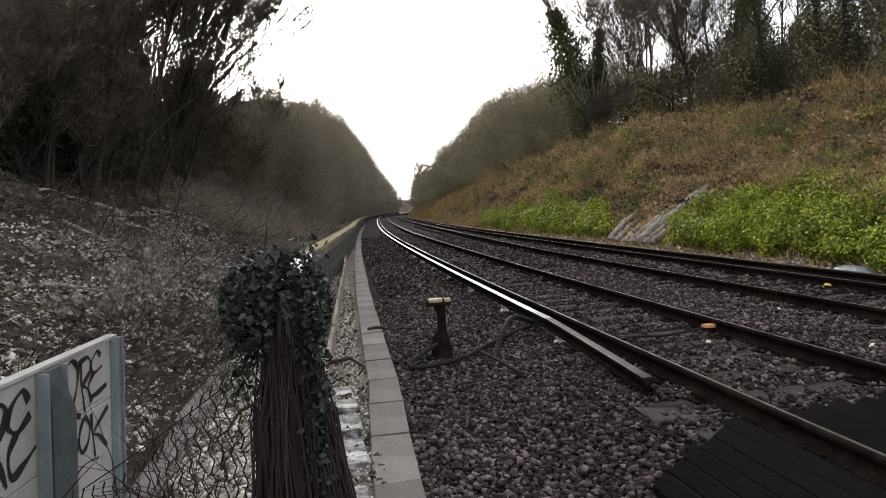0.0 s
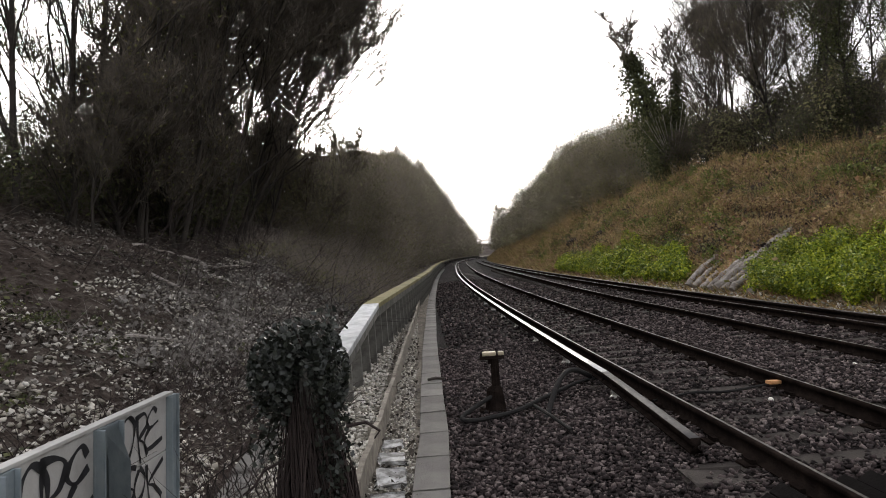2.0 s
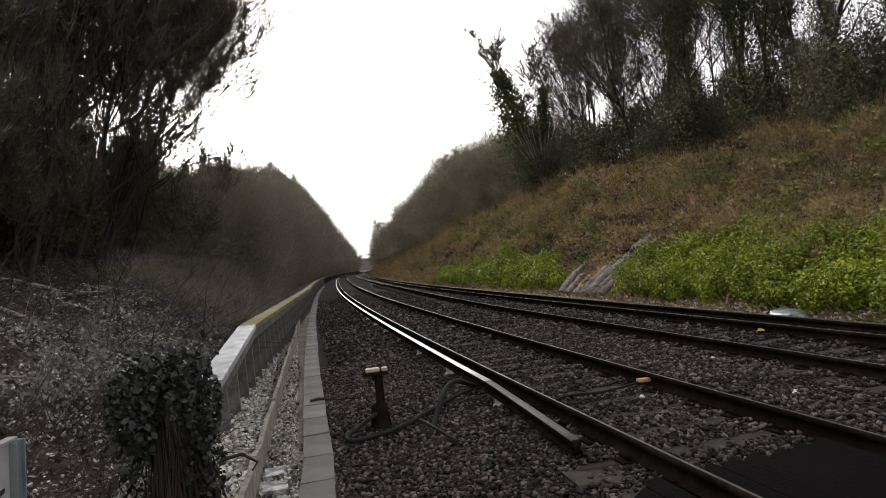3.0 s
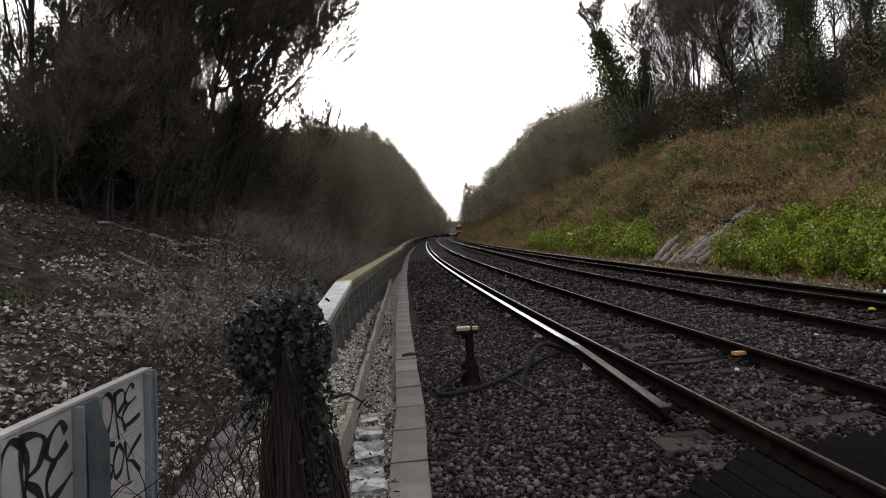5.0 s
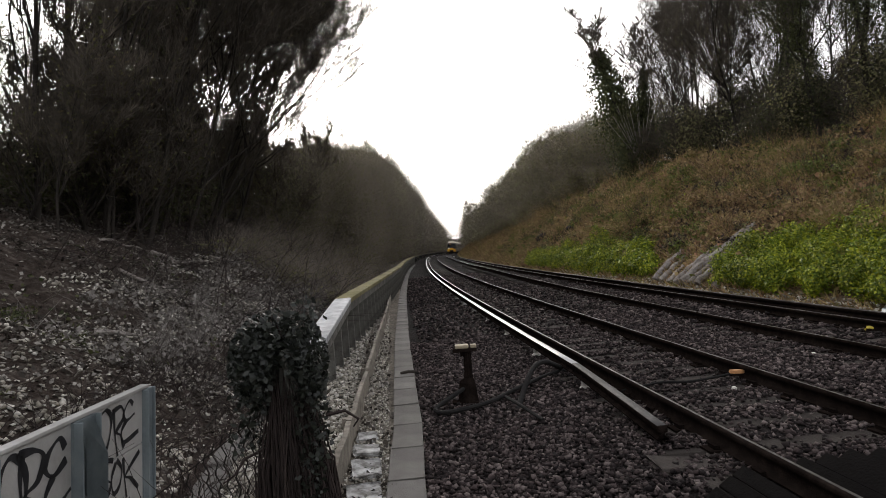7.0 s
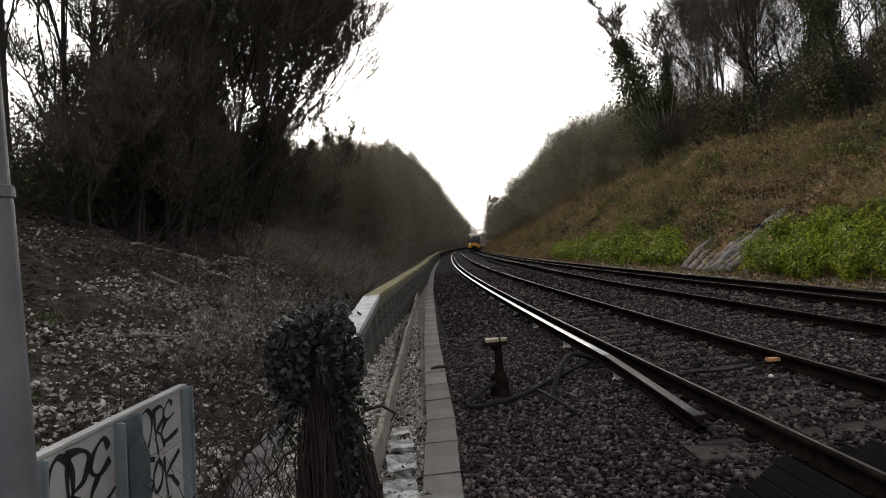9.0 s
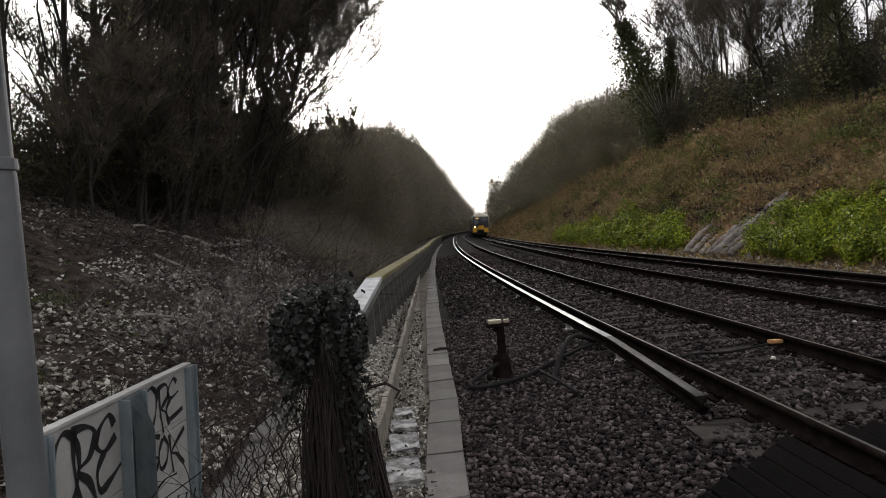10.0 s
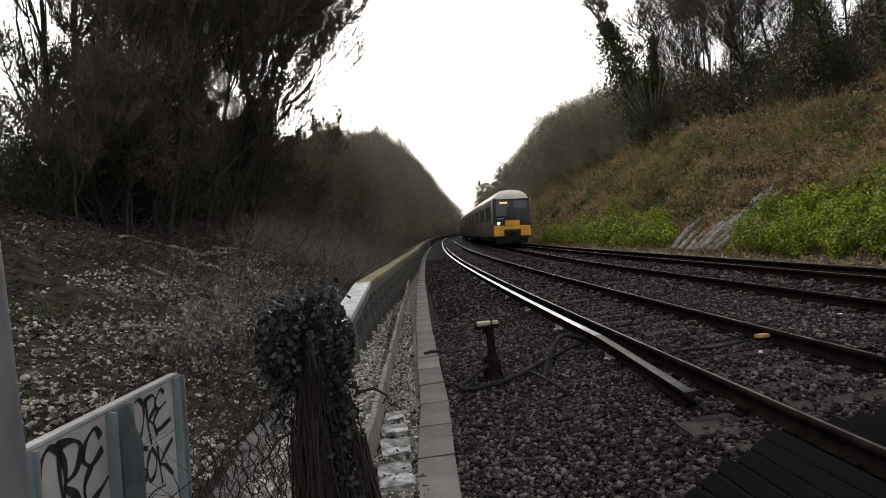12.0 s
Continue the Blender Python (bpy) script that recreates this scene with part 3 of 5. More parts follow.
def stroke(pts, thick=0.021):
    """A hand-sprayed stroke on the panel face, through points (along, up)."""
    P = [Vector((0, a, b)) for a, b in pts]
    Q = []
    for i in range(len(P) - 1):
        p0, p1, p2, p3 = P[max(i - 1, 0)], P[i], P[i + 1], P[min(i + 2, len(P) - 1)]
        for u in np.linspace(0, 1, 7)[:-1]:
            Q.append(0.5 * ((2 * p1) + (p2 - p0) * u + (2 * p0 - 5 * p1 + 4 * p2 - p3) * u * u + (3 * p1 - p0 - 3 * p2 + p3) * u ** 3))
    Q.append(P[-1])
    bm = bmesh.new()
    prev = None
    for i, p in enumerate(Q):
        d = (Q[min(i + 1, len(Q) - 1)] - Q[max(i - 1, 0)]).normalized()
        nrm = Vector((0, -d.z, d.y)) * thick * (0.8 + 0.35 * math.sin(i * 0.45 + 1))
        a, b = bm.verts.new(p + nrm + Vector((0.003, 0, 0))), bm.verts.new(p - nrm + Vector((0.003, 0, 0)))
        if prev:
            bm.faces.new((prev[0], a, b, prev[1]))
        prev = (a, b)
    return part("spray_stroke", bm, M_SPRAY, panel)


# the large tag beside the first post
stroke([(3.06, 0.86), (2.98, 0.90), (2.91, 0.83), (2.89, 0.70), (2.93, 0.58), (3.01, 0.55), (3.08, 0.66), (3.09, 0.79), (3.03, 0.90)])
stroke([(3.07, 0.90), (3.05, 0.76), (3.08, 0.58), (3.13, 0.44)])
stroke([(3.04, 0.89), (3.16, 0.88), (3.23, 0.83), (3.18, 0.73), (3.08, 0.69), (3.17, 0.61), (3.22, 0.50)])
stroke([(3.41, 0.82), (3.36, 0.88), (3.27, 0.83), (3.24, 0.76), (3.31, 0.71), (3.42, 0.76)])
stroke([(3.31, 0.71), (3.24, 0.63), (3.26, 0.53), (3.35, 0.55), (3.46, 0.60)])
stroke([(2.92, 0.44), (3.0, 0.30), (3.1, 0.42), (3.2, 0.26), (3.32, 0.40)])
stroke([(2.95, 0.2), (3.1, 0.26), (3.36, 0.22)])
# the two words of the tag by the last post
stroke([(3.87, 0.88), (3.82, 0.91), (3.75, 0.88), (3.725, 0.80), (3.75, 0.70), (3.81, 0.68), (3.865, 0.76), (3.88, 0.86), (3.82, 0.91)], 0.0145)
stroke([(3.91, 0.89), (3.92, 0.76), (3.95, 0.61)], 0.0145)
stroke([(3.89, 0.88), (4.0, 0.89), (4.03, 0.82), (3.94, 0.76), (3.99, 0.72), (4.03, 0.64)], 0.0145)
stroke([(4.15, 0.87), (4.10, 0.90), (4.03, 0.84), (4.06, 0.79), (4.17, 0.81)], 0.0145)
stroke([(4.06, 0.79), (4.0, 0.74), (4.03, 0.67), (4.22, 0.69)], 0.0145)
stroke([(3.90, 0.60), (3.82, 0.62), (3.76, 0.57), (3.80, 0.52), (3.87, 0.48), (3.83, 0.42), (3.74, 0.41)], 0.0145)
stroke([(3.93, 0.58), (3.88, 0.50), (3.90, 0.41), (3.97, 0.43), (4.0, 0.52), (3.94, 0.59)], 0.0145)
stroke([(4.02, 0.58), (4.03, 0.48), (4.06, 0.33)], 0.0145)
stroke([(4.23, 0.56), (4.05, 0.47), (4.11, 0.43), (4.21, 0.34)], 0.0145)
stroke([(3.75, 0.28), (3.92, 0.33), (4.1, 0.31)], 0.008)

# ---- grey steel pole ----
lamp = tagged(empty("lamp_post", (-1.515, 2.0, 0)), "grey painted steel pole with a collar", "lamp post")
part("base_column", tube(bmesh.new(), [(0, 0, -0.25), (0.045, 0, 1.93), (0.045, 0, 1.95)], [0.056, 0.055, 0.053], 24), M_LAMPPOST, lamp)
part("collar", tube(bmesh.new(), [(0.045, 0, 1.95), (0.045, 0, 1.953), (0.046, 0, 1.987), (0.046, 0, 1.99)], [0.056, 0.062, 0.060, 0.05], 24), M_LAMPPOST, lamp)
part("upper_column", tube(bmesh.new(), [(0.046, 0, 1.99), (0.09, 0, 4.2), (0.095, 0.0, 4.4)], [0.050, 0.048, 0.046], 24), M_LAMPPOST, lamp)

# ---- ivy-grown fence post and chain-link ----
ivy = tagged(empty("ivy_fence_post", (-0.83, 3.25, 0)), "fence post smothered in dark ivy and brown stems", "ivy")
bm = bmesh.new()
tube(bm, [(0, 0, -0.2), (0.02, 0, 1.25)], [0.06, 0.055], 8)
part("post", bm, M_CONCDARK, ivy)
bm = bmesh.new()
r = random.Random(11)
for k in range(420):
    a = r.uniform(0, 2 * math.pi)
    rad = 0.05 + 0.11 * math.sqrt(r.random())
    x0, y0 = math.cos(a) * rad * 1.25 + 0.02, math.sin(a) * rad
    top = r.uniform(0.7, 1.2)
    x1, y1 = x0 * 0.42 + r.uniform(-0.03, 0.03), y0 * 0.75
    pts = [(x0 * 1.25 + 0.05, y0 * 1.2, -0.1), (x0 + r.uniform(-0.035, 0.035), y0 + r.uniform(-0.02, 0.02), 0.35), (x0 * 0.82 + r.uniform(-0.035, 0.035), y0 * 0.95, 0.7), (x1, y1, top)]
    tube(bm, pts, [r.uniform(0.003, 0.008), r.uniform(0.003, 0.006), 0.004, 0.002], 4)
tagged(part("stem_mat", bm, M_STEM, ivy, "matted brown ivy stems"), kind="stuff")
n = 5600
c = rng.normal(size=(n, 3)) * np.array([0.125, 0.12, 0.115])
c = c / np.maximum(1, np.linalg.norm(c / np.array([0.235, 0.22, 0.25]), axis=1))[:, None] + np.array([-0.025, 0, 1.19])
lob = rng.normal(size=(26, 3)) * np.array([0.085, 0.08, 0.10]) + np.array([-0.02, 0.02, 1.19])
c[:1500] = lob[rng.integers(0, 26, 1500)] + rng.normal(size=(1500, 3)) * 0.042
front = (c[:, 1] < 0.0) & (np.abs(c[:, 0] - 0.02) < 0.02 + 0.3 * np.clip(1.2 - c[:, 2], 0, 0.4))
c[front, 1] = np.abs(c[front, 1])
side = np.stack([rng.uniform(0.06, 0.165, 2200) + 0.02 * np.sin(np.arange(2200)), rng.uniform(-0.16, 0.16, 2200), rng.uniform(-0.1, 1.1, 2200)], 1)
side[:, 0] += np.clip(0.5 - side[:, 2], 0, 1) * 0.12
left = np.stack([rng.uniform(-0.26, -0.08, 320), rng.uniform(-0.1, 0.12, 320), rng.uniform(0.78, 1.15, 320)], 1)
v, f = kites(np.concatenate([c, side, left]), rng.uniform(0.014, 0.038, n + 2520), 0.15, np.array([0, -0.25, 0.5]), 0.8)
tagged(raw("foliage", v, f, M_IVY, ivy, "dark glossy ivy leaves"), kind="stuff")
for pts, rad in (([(-0.1, -0.06, 0.8), (-0.2, -0.08, 0.76), (-0.24, -0.12, 0.70), (-0.3, -0.1, 0.66)], [0.008, 0.007, 0.006, 0.004]),
                 ([(0.18, 0.0, 0.92), (0.27, 0.02, 0.93), (0.33, 0.04, 0.88), (0.3, 0.06, 0.84)], [0.009, 0.008, 0.006, 0.004]),
                 ([(0.0, 0.0, 1.3), (-0.06, 0.02, 1.45), (-0.04, 0.02, 1.53)], [0.005, 0.004, 0.002])):
    part("loose_stem", tube(bmesh.new(), pts, rad, 5), M_STEM, ivy, "loose curling ivy stem")

net = tagged(empty("chain_link_fence"), "sagging rusty chain-link netting hanging beside the ivy", "fence")
bm = bmesh.new()
x0, y0, x1, y1 = -0.95, 3.2, -1.86, 3.5
PITCH = 0.05
NW = int(math.hypot(x1 - x0, y1 - y0) / PITCH)
for k in range(NW):
    pts = []
    u0 = k / NW
    ztop = 0.98 - 0.66 * u0 + 0.05 * math.sin(7 * u0)
    for j in range(int((ztop + 0.1) / PITCH) + 1):
        u = (k + (0.55 if j % 2 else -0.05)) / NW
        z = ztop - j * PITCH
        bulge = 0.06 * math.sin(3.0 * u + z * 2.2)
        pts.append((x0 + (x1 - x0) * u + bulge + (0.004 if j % 2 else -0.004), y0 + (y1 - y0) * u, z))
    if len(pts) > 2:
        tube(bm, pts, 0.0036, 4)
tagged(part("netting", bm, M_WIRE, net), kind="stuff")
bm = bmesh.new()
tube(bm, [(-0.93, 3.2, 0.97), (-1.3, 3.3, 0.72), (-1.6, 3.4, 0.52), (-1.86, 3.5, 0.36)], 0.003, 5)
part("line_wire", bm, M_WIRE, net)

# ---- trackside marker post with cables ----
marker = tagged(empty("marker_post", (0.09, 8.25, -0.25)), "rusty trackside junction post with a cream cap", "post")
part("foot", box(bmesh.new(), (-0.17, -0.1, 0.0), (0.15, 0.1, 0.06), bevel=0.01), M_RUST, marker)
bm = bmesh.new()
tube(bm, [(0.03, 0, 0.05), (0.03, 0, 0.28), (0.05, 0, 0.34), (0.05, 0, 0.66)], [0.13, 0.10, 0.055, 0.045], 10)
part("stem", bm, M_RUST, marker)
part("bracket", boxes(((0.09, -0.02, 0.28), (0.10, 0.02, 0.70)), ((-0.03, -0.015, 0.6), (0.1, 0.015, 0.66)), bevel=0.003), M_RUST, marker)
part("cap", box(bmesh.new(), (-0.09, -0.06, 0.70), (0.075, 0.06, 0.745), bevel=0.015), M_CAP, marker, "cream plastic cap")
part("small_cap", box(bmesh.new(), (0.10, -0.04, 0.70), (0.17, 0.04, 0.74), bevel=0.008), M_CAP, marker)
part("cap_base", box(bmesh.new(), (-0.12, -0.08, 0.66), (0.17, 0.08, 0.70), bevel=0.006), M_RUST, marker)


def cable(name, pts, rad, label):
    P = [Vector(p) for p in pts]
    Q = []
    for i in range(len(P) - 1):
        p0, p1, p2, p3 = P[max(i - 1, 0)], P[i], P[i + 1], P[min(i + 2, len(P) - 1)]
        for u in np.linspace(0, 1, 7)[:-1]:
            Q.append(0.5 * ((2 * p1) + (p2 - p0) * u + (2 * p0 - 5 * p1 + 4 * p2 - p3) * u * u + (3 * p1 - p0 - 3 * p2 + p3) * u ** 3))
    Q.append(P[-1])
    bm = bmesh.new()
    tube(bm, Q, rad, 8)
    return tagged(part(name, bm, M_BLACK), label, "cable")


cable("cable", [(0.1, 8.2, -0.02), (-0.12, 8.0, -0.10), (-0.28, 7.75, -0.16), (-0.1, 7.65, -0.17), (0.35, 7.9, -0.15), (0.75, 8.5, -0.14), (1.2, 9.2, -0.15), (1.7, 9.6, -0.12)], 0.026, "black rubber cable looping over the ballast")
cable("cable", [(0.62, 7.6, -0.25), (0.72, 7.95, -0.18), (0.86, 8.3, 0.0), (1.02, 8.7, 0.09), (1.2, 9.0, 0.07), (1.42, 9.2, -0.06)], 0.034, "thick black cable arching to the third rail")
cable("cable", [(0.55, 8.2, -0.16), (0.68, 7.6, -0.14), (0.85, 7.0, -0.17)], 0.02, "short black cable end on the ballast")
cable("cable", [(1.9, 7.9, -0.14), (2.4, 8.1, -0.12), (2.75, 8.0, -0.11), (3.1, 8.1, -0.1), (3.35, 8.15, -0.08)], 0.015, "thin black cable across the sleepers")
ob = part("orange_clip", box(bmesh.new(), (-0.09, -0.04, 0), (0.09, 0.04, 0.045), bevel=0.012), M_ORANGE)
ob.matrix_basis = pose(3.36, 8.15, -0.09, 0, 6, 25)
tagged(ob, "faded orange plastic clip by the rail", "clip")
for k, (x, y, z, m) in enumerate([(6.83, 10.95, -0.14, M_YELLOWBAG), (6.72, 10.92, -0.14, M_YELLOWBAG)]):
    bm = bmesh.new()
    bmesh.ops.create_icosphere(bm, subdivisions=2, radius=0.09)
    r = random.Random(k)
    for v0 in bm.verts:
        v0.co = Vector((v0.co.x * 1.2, v0.co.y * 0.8, v0.co.z * 0.55)) * r.uniform(0.75, 1.2)
    ob = part("litter_bag", bm, m)
    ob.matrix_basis = pose(x, y, z)
    tagged(ob, "crumpled yellow plastic litter between the rails", "litter")
# dark stick lying on the trough lids
bm = bmesh.new()
tube(bm, [(-0.12, 0, 0.015), (0.0, 0.02, 0.03), (0.13, 0.0, 0.02)], [0.02, 0.024, 0.018], 7)
ob = part("stick", bm, M_BARK)
ob.matrix_basis = Matrix.Translation((-0.72, 10.1, -0.145))
tagged(ob, "short dark stick lying on the concrete lids", "stick")

# ---- timber trespass guards ----


def guard(name, o0, o1, s0, s1, z, skew, label):
    root = tagged(empty(name), label, "trespass guard", "trespass guards")
    n = max(2, round((o1 - o0) / 0.2))
    w = (o1 - o0) / n
    for k in range(n):
        bm = bmesh.new()
        a = o0 + k * w
        ends = []
        for ss in (s0, s1 + skew * k + 0.02 * ((k * 7) % 3)):
            ends.append([bm.verts.new(place(ss, a + da, z + dz)) for da, dz in ((0.004, -0.10), (w - 0.004, -0.10), (w - 0.006, 0.0), (w * 0.5, 0.06), (0.006, 0.0))])
        for j in range(5):
            bm.faces.new((ends[0][j], ends[0][(j + 1) % 5], ends[1][(j + 1) % 5], ends[1][j]))
        bm.faces.new(ends[0][::-1])
        bm.faces.new(ends[1])
        part("timber", bm, M_TAR_SHADE, root)
    return root


guard("trespass_guard", -2.0, -0.86, 1.0, 4.05, -0.14, 0.15, "black tarred ridged timbers outside the near rail")
guard("trespass_guard", -0.62, 0.62, 1.0, 4.8, -0.11, 0.01, "black tarred ridged timbers between the rails")
bm = piece("t", (-0.27, -0.2, -0.08), (0.24, 0.16, 0.0), None, None, 0.02, 0.02, 9)
ob = part("loose_timber", bm, M_SLEEPER)
ob.matrix_basis = Matrix.Translation(place(5.28, -1.2, -0.15)) @ pose(0, 0, 0, 2, 3, 4)
tagged(ob, "loose weathered timber block by the third rail end", "timber block")

# ---- logs on the far bank ----
for k, (s0, o0, s1, o1, r0) in enumerate([(24.9, 6.4, 26.0, 8.05, 0.12), (24.2, 6.4, 25.2, 7.9, 0.10), (23.0, 6.4, 23.0, 8.1, 0.11), (22.3, 6.4, 22.3, 8.95, 0.15), (21.3, 6.45, 21.6, 7.8, 0.11), (20.1, 6.45, 20.6, 7.15, 0.10), (23.5, 6.4, 24.0, 7.2, 0.08), (22.7, 6.4, 22.75, 7.9, 0.10), (21.8, 6.45, 22.0, 8.3, 0.10), (22.1, 8.5, 22.35, 9.1, 0.13)]):
    bm = bmesh.new()
    n = 9
    r = random.Random(k)
    pts, rad = [], []
    for e0 in range(n + 1):
        u = e0 / n
        ss, oo = s0 + (s1 - s0) * u, o0 + (o1 - o0) * u
        pts.append(place(ss, oo, float(height(ss, oo)) + r0 * 0.8 + 0.05) + Vector((r.uniform(-0.03, 0.03), r.uniform(-0.03, 0.03), r.uniform(-0.03, 0.03))))
        rad.append(r0 * (1.05 - 0.3 * u) * r.uniform(0.85, 1.15))
    tube(bm, pts, rad, 10)
    tagged(part("log", bm, M_DEADWOOD), "weathered grey log lying up the bank", "log", "logs on the bank")

# ---- trees ----


def grow(seed, tall, r0, lean=(0, 0), first=0.25, ascend=0.55, kids=(13, 6, 5, 4), wob=0.10):
    """Branches of a bare tree as straight pieces: start, end, two radii, level."""
    r = random.Random(seed)
    out = []

    def limb(p, d, length, rad, level):
        n = (9, 5, 3, 2, 1)[level]
        nodes = [(p.copy(), d.copy(), rad)]
        for i in range(n):
            d = (d + Vector((r.uniform(-1, 1), r.uniform(-1, 1), r.uniform(-0.5, 0.8))) * (wob if level == 0 else 0.2) + Vector((0, 0, 0.06 * level))).normalized()
            q = p + d * length / n
            r1 = rad * (1 - 0.82 * (i + 1) / n) if level else rad * (1 - 0.75 * (i + 1) / n)
            ra = rad * (1 - 0.82 * i / n) if level else rad * (1 - 0.75 * i / n)
            out.append((p.copy(), q.copy(), max(ra, (0.03, 0.016, 0.012, 0.009, 0.007)[level]), max(r1, (0.02, 0.012, 0.010, 0.007, 0.004)[level]), level))
            p = q
            nodes.append((p.copy(), d.copy(), r1))
        if level == 4:
            return
        for k in range(kids[level] if level < 4 else 0):
            u = r.uniform(first if level == 0 else 0.25, 1.0)
            x = u * n
            i = min(int(x), n - 1)
            pp = nodes[i][0].lerp(nodes[i + 1][0], x - i)
            dd = nodes[i + 1][1]
            a = r.uniform(0, 2 * math.pi)
            side = Vector((math.cos(a), math.sin(a), 0))
            nd = (dd * ascend + side * (1 - ascend) * r.uniform(0.7, 1.4) + Vector((0, 0, 0.15))).normalized()
            ln = length * (r.uniform(0.28, 0.5) * (1.25 - 0.6 * u) if level == 0 else r.uniform(0.35, 0.65))
            limb(pp, nd, ln, max(0.008, nodes[i][2] * 0.5), level + 1)

    limb(Vector((0, 0, -0.3)), Vector((lean[0], lean[1], 1)).normalized(), tall, r0, 0)
    return out


def prisms(segs, sides):
    P = np.array([s[0][:] for s in segs])
    Q = np.array([s[1][:] for s in segs])
    ra, rb = np.array([s[2] for s in segs]), np.array([s[3] for s in segs])
    d = Q - P
    d /= np.linalg.norm(d, axis=1)[:, None] + 1e-9
    ref = np.where(np.abs(d[:, 2:3]) < 0.95, [[0, 0, 1.0]], [[1.0, 0, 0]])
    a = np.cross(d, ref)
    a /= np.linalg.norm(a, axis=1)[:, None]
    b = np.cross(d, a)
    an = np.arange(sides) * 2 * math.pi / sides
    ring = a[:, None] * np.cos(an)[None, :, None] + b[:, None] * np.sin(an)[None, :, None]
    v = np.concatenate([P[:, None] + ring * ra[:, None, None], Q[:, None] + ring * rb[:, None, None]], 1)
    j = np.arange(sides)
    f = np.stack([j, (j + 1) % sides, (j + 1) % sides + sides, j + sides], 1)
    return v.reshape(-1, 3), (f[None] + (np.arange(len(segs)) * 2 * sides)[:, None, None]).reshape(-1, 4)


def tree(name, seed, tall, r0, label, ivy=0, bud=0, budm=None, ivysize=0.16, ivytop=0.75, parts_ivy="ivy", twigs=5000, **kw):
    root = tagged(empty(name), label, "tree" if name != "shrub" else "shrub")
    segs = grow(seed, tall, r0, **kw)
    v, f = prisms([s for s in segs if s[4] <= 1], 6)
    raw("trunk", v, f, M_BARK, root)
    tw = [s for s in segs if s[4] in (2, 3)]
    v, f = prisms(tw, 3)
    tagged(raw("crown", v, f, M_TWIG, root, "bare twiggy crown"), kind="stuff")
    m = twigs
    src = [s for s in segs if s[4] >= 2]
    P = np.array([s[0][:] for s in src])
    Q = np.array([s[1][:] for s in src])
    i = rng.integers(0, len(src), m)
    d = Q[i] - P[i]
    d /= np.linalg.norm(d, axis=1)[:, None]
    d = d * 0.7 + rng.normal(size=(m, 3)) * 0.55 + np.array([0, 0, 0.3])
    d /= np.linalg.norm(d, axis=1)[:, None]
    c = P[i] + (Q[i] - P[i]) * rng.random((m, 1))
    w = np.cross(d, rng.normal(size=(m, 3)))
    w *= (rng.uniform(0.006, 0.011, m) / (np.linalg.norm(w, axis=1) + 1e-9))[:, None]
    v = np.stack([c - w, c + w, c + d * rng.uniform(0.25, 0.9, (m, 1))], 1).reshape(-1, 3)
    tagged(raw("twig_haze", v, np.arange(3 * m).reshape(-1, 3), M_TWIG, root, "haze of fine bare twigs"), kind="stuff")
    if ivy:
        base = [s for s in segs if s[4] == 0 or (s[4] == 1 and s[0].z < tall * ivytop)]
        base = [s for s in base if s[0].z < tall * (ivytop + 0.12)]
        L = np.array([(s[1] - s[0]).length * (1.0 if s[4] == 0 else 0.45) for s in base])
        pick = rng.choice(len(base), ivy, p=L / L.sum())
        P = np.array([s[0][:] for s in base])[pick]
        Q = np.array([s[1][:] for s in base])[pick]
        rr = np.array([s[2] for s in base])[pick]
        u = rng.random((ivy, 1))
        c = P + (Q - P) * u + rng.normal(size=(ivy, 3)) * (rr[:, None] * 0.8 + 0.24)
        v, f = kites(c, rng.uniform(0.6, 1.3, ivy) * ivysize, 0.1)
        tagged(raw(parts_ivy, v, f, M_IVYTREE, root, "dark ivy covering the trunk"), kind="stuff")
    if bud:
        P = np.array([s[1][:] for s in tw])
        c = P[rng.integers(0, len(P), bud)] + rng.normal(size=(bud, 3)) * 0.12
        v, f = kites(c, rng.uniform(0.04, 0.10, bud), 0.1)
        tagged(raw("foliage", v, f, budm or M_BUD, root, "sparse spring leaves"), kind="stuff")
    return root


PROTO = [
    tree("bare_tree", 1, 11, 0.10, "tall bare tree with dense twigs", bud=1500, wob=0.09, first=0.2, ascend=0.5, twigs=4500),
    tree("bare_tree", 2, 9.5, 0.08, "slim bare tree with rising branches", bud=900, wob=0.09, ascend=0.68, first=0.15),
    tree("bare_tree", 3, 12, 0.13, "crooked bare tree with spreading limbs", bud=1300, wob=0.14, ascend=0.42, first=0.22, twigs=4500),
    tree("ivy_tree", 4, 10, 0.13, "bare tree with its trunk wrapped in dark ivy", ivy=8000, bud=500, ivysize=0.085, wob=0.09, first=0.35, twigs=5000, ascend=0.45),
    tree("ivy_tree", 5, 12, 0.15, "tall leaning tree heavy with ivy", ivy=10000, bud=900, wob=0.1, ivysize=0.09, ivytop=0.8, first=0.3, twigs=5000, ascend=0.45),
    tree("shrub", 6, 4.2, 0.06, "dense bare shrub with reddish twigs", bud=900, wob=0.2, first=0.02, ascend=0.6, kids=(16, 5, 4, 3)),
    tree("bare_tree", 8, 11, 0.085, "arching bare tree with a fan of fine twigs", bud=900, wob=0.12, first=0.12, ascend=0.52, kids=(19, 7, 6, 4), twigs=16000),
    tree("shrub", 7, 5.2, 0.07, "tangled shrub coming into leaf", bud=1500, wob=0.2, first=0.02, ascend=0.5, kids=(16, 5, 4, 3)),
]
used = set()


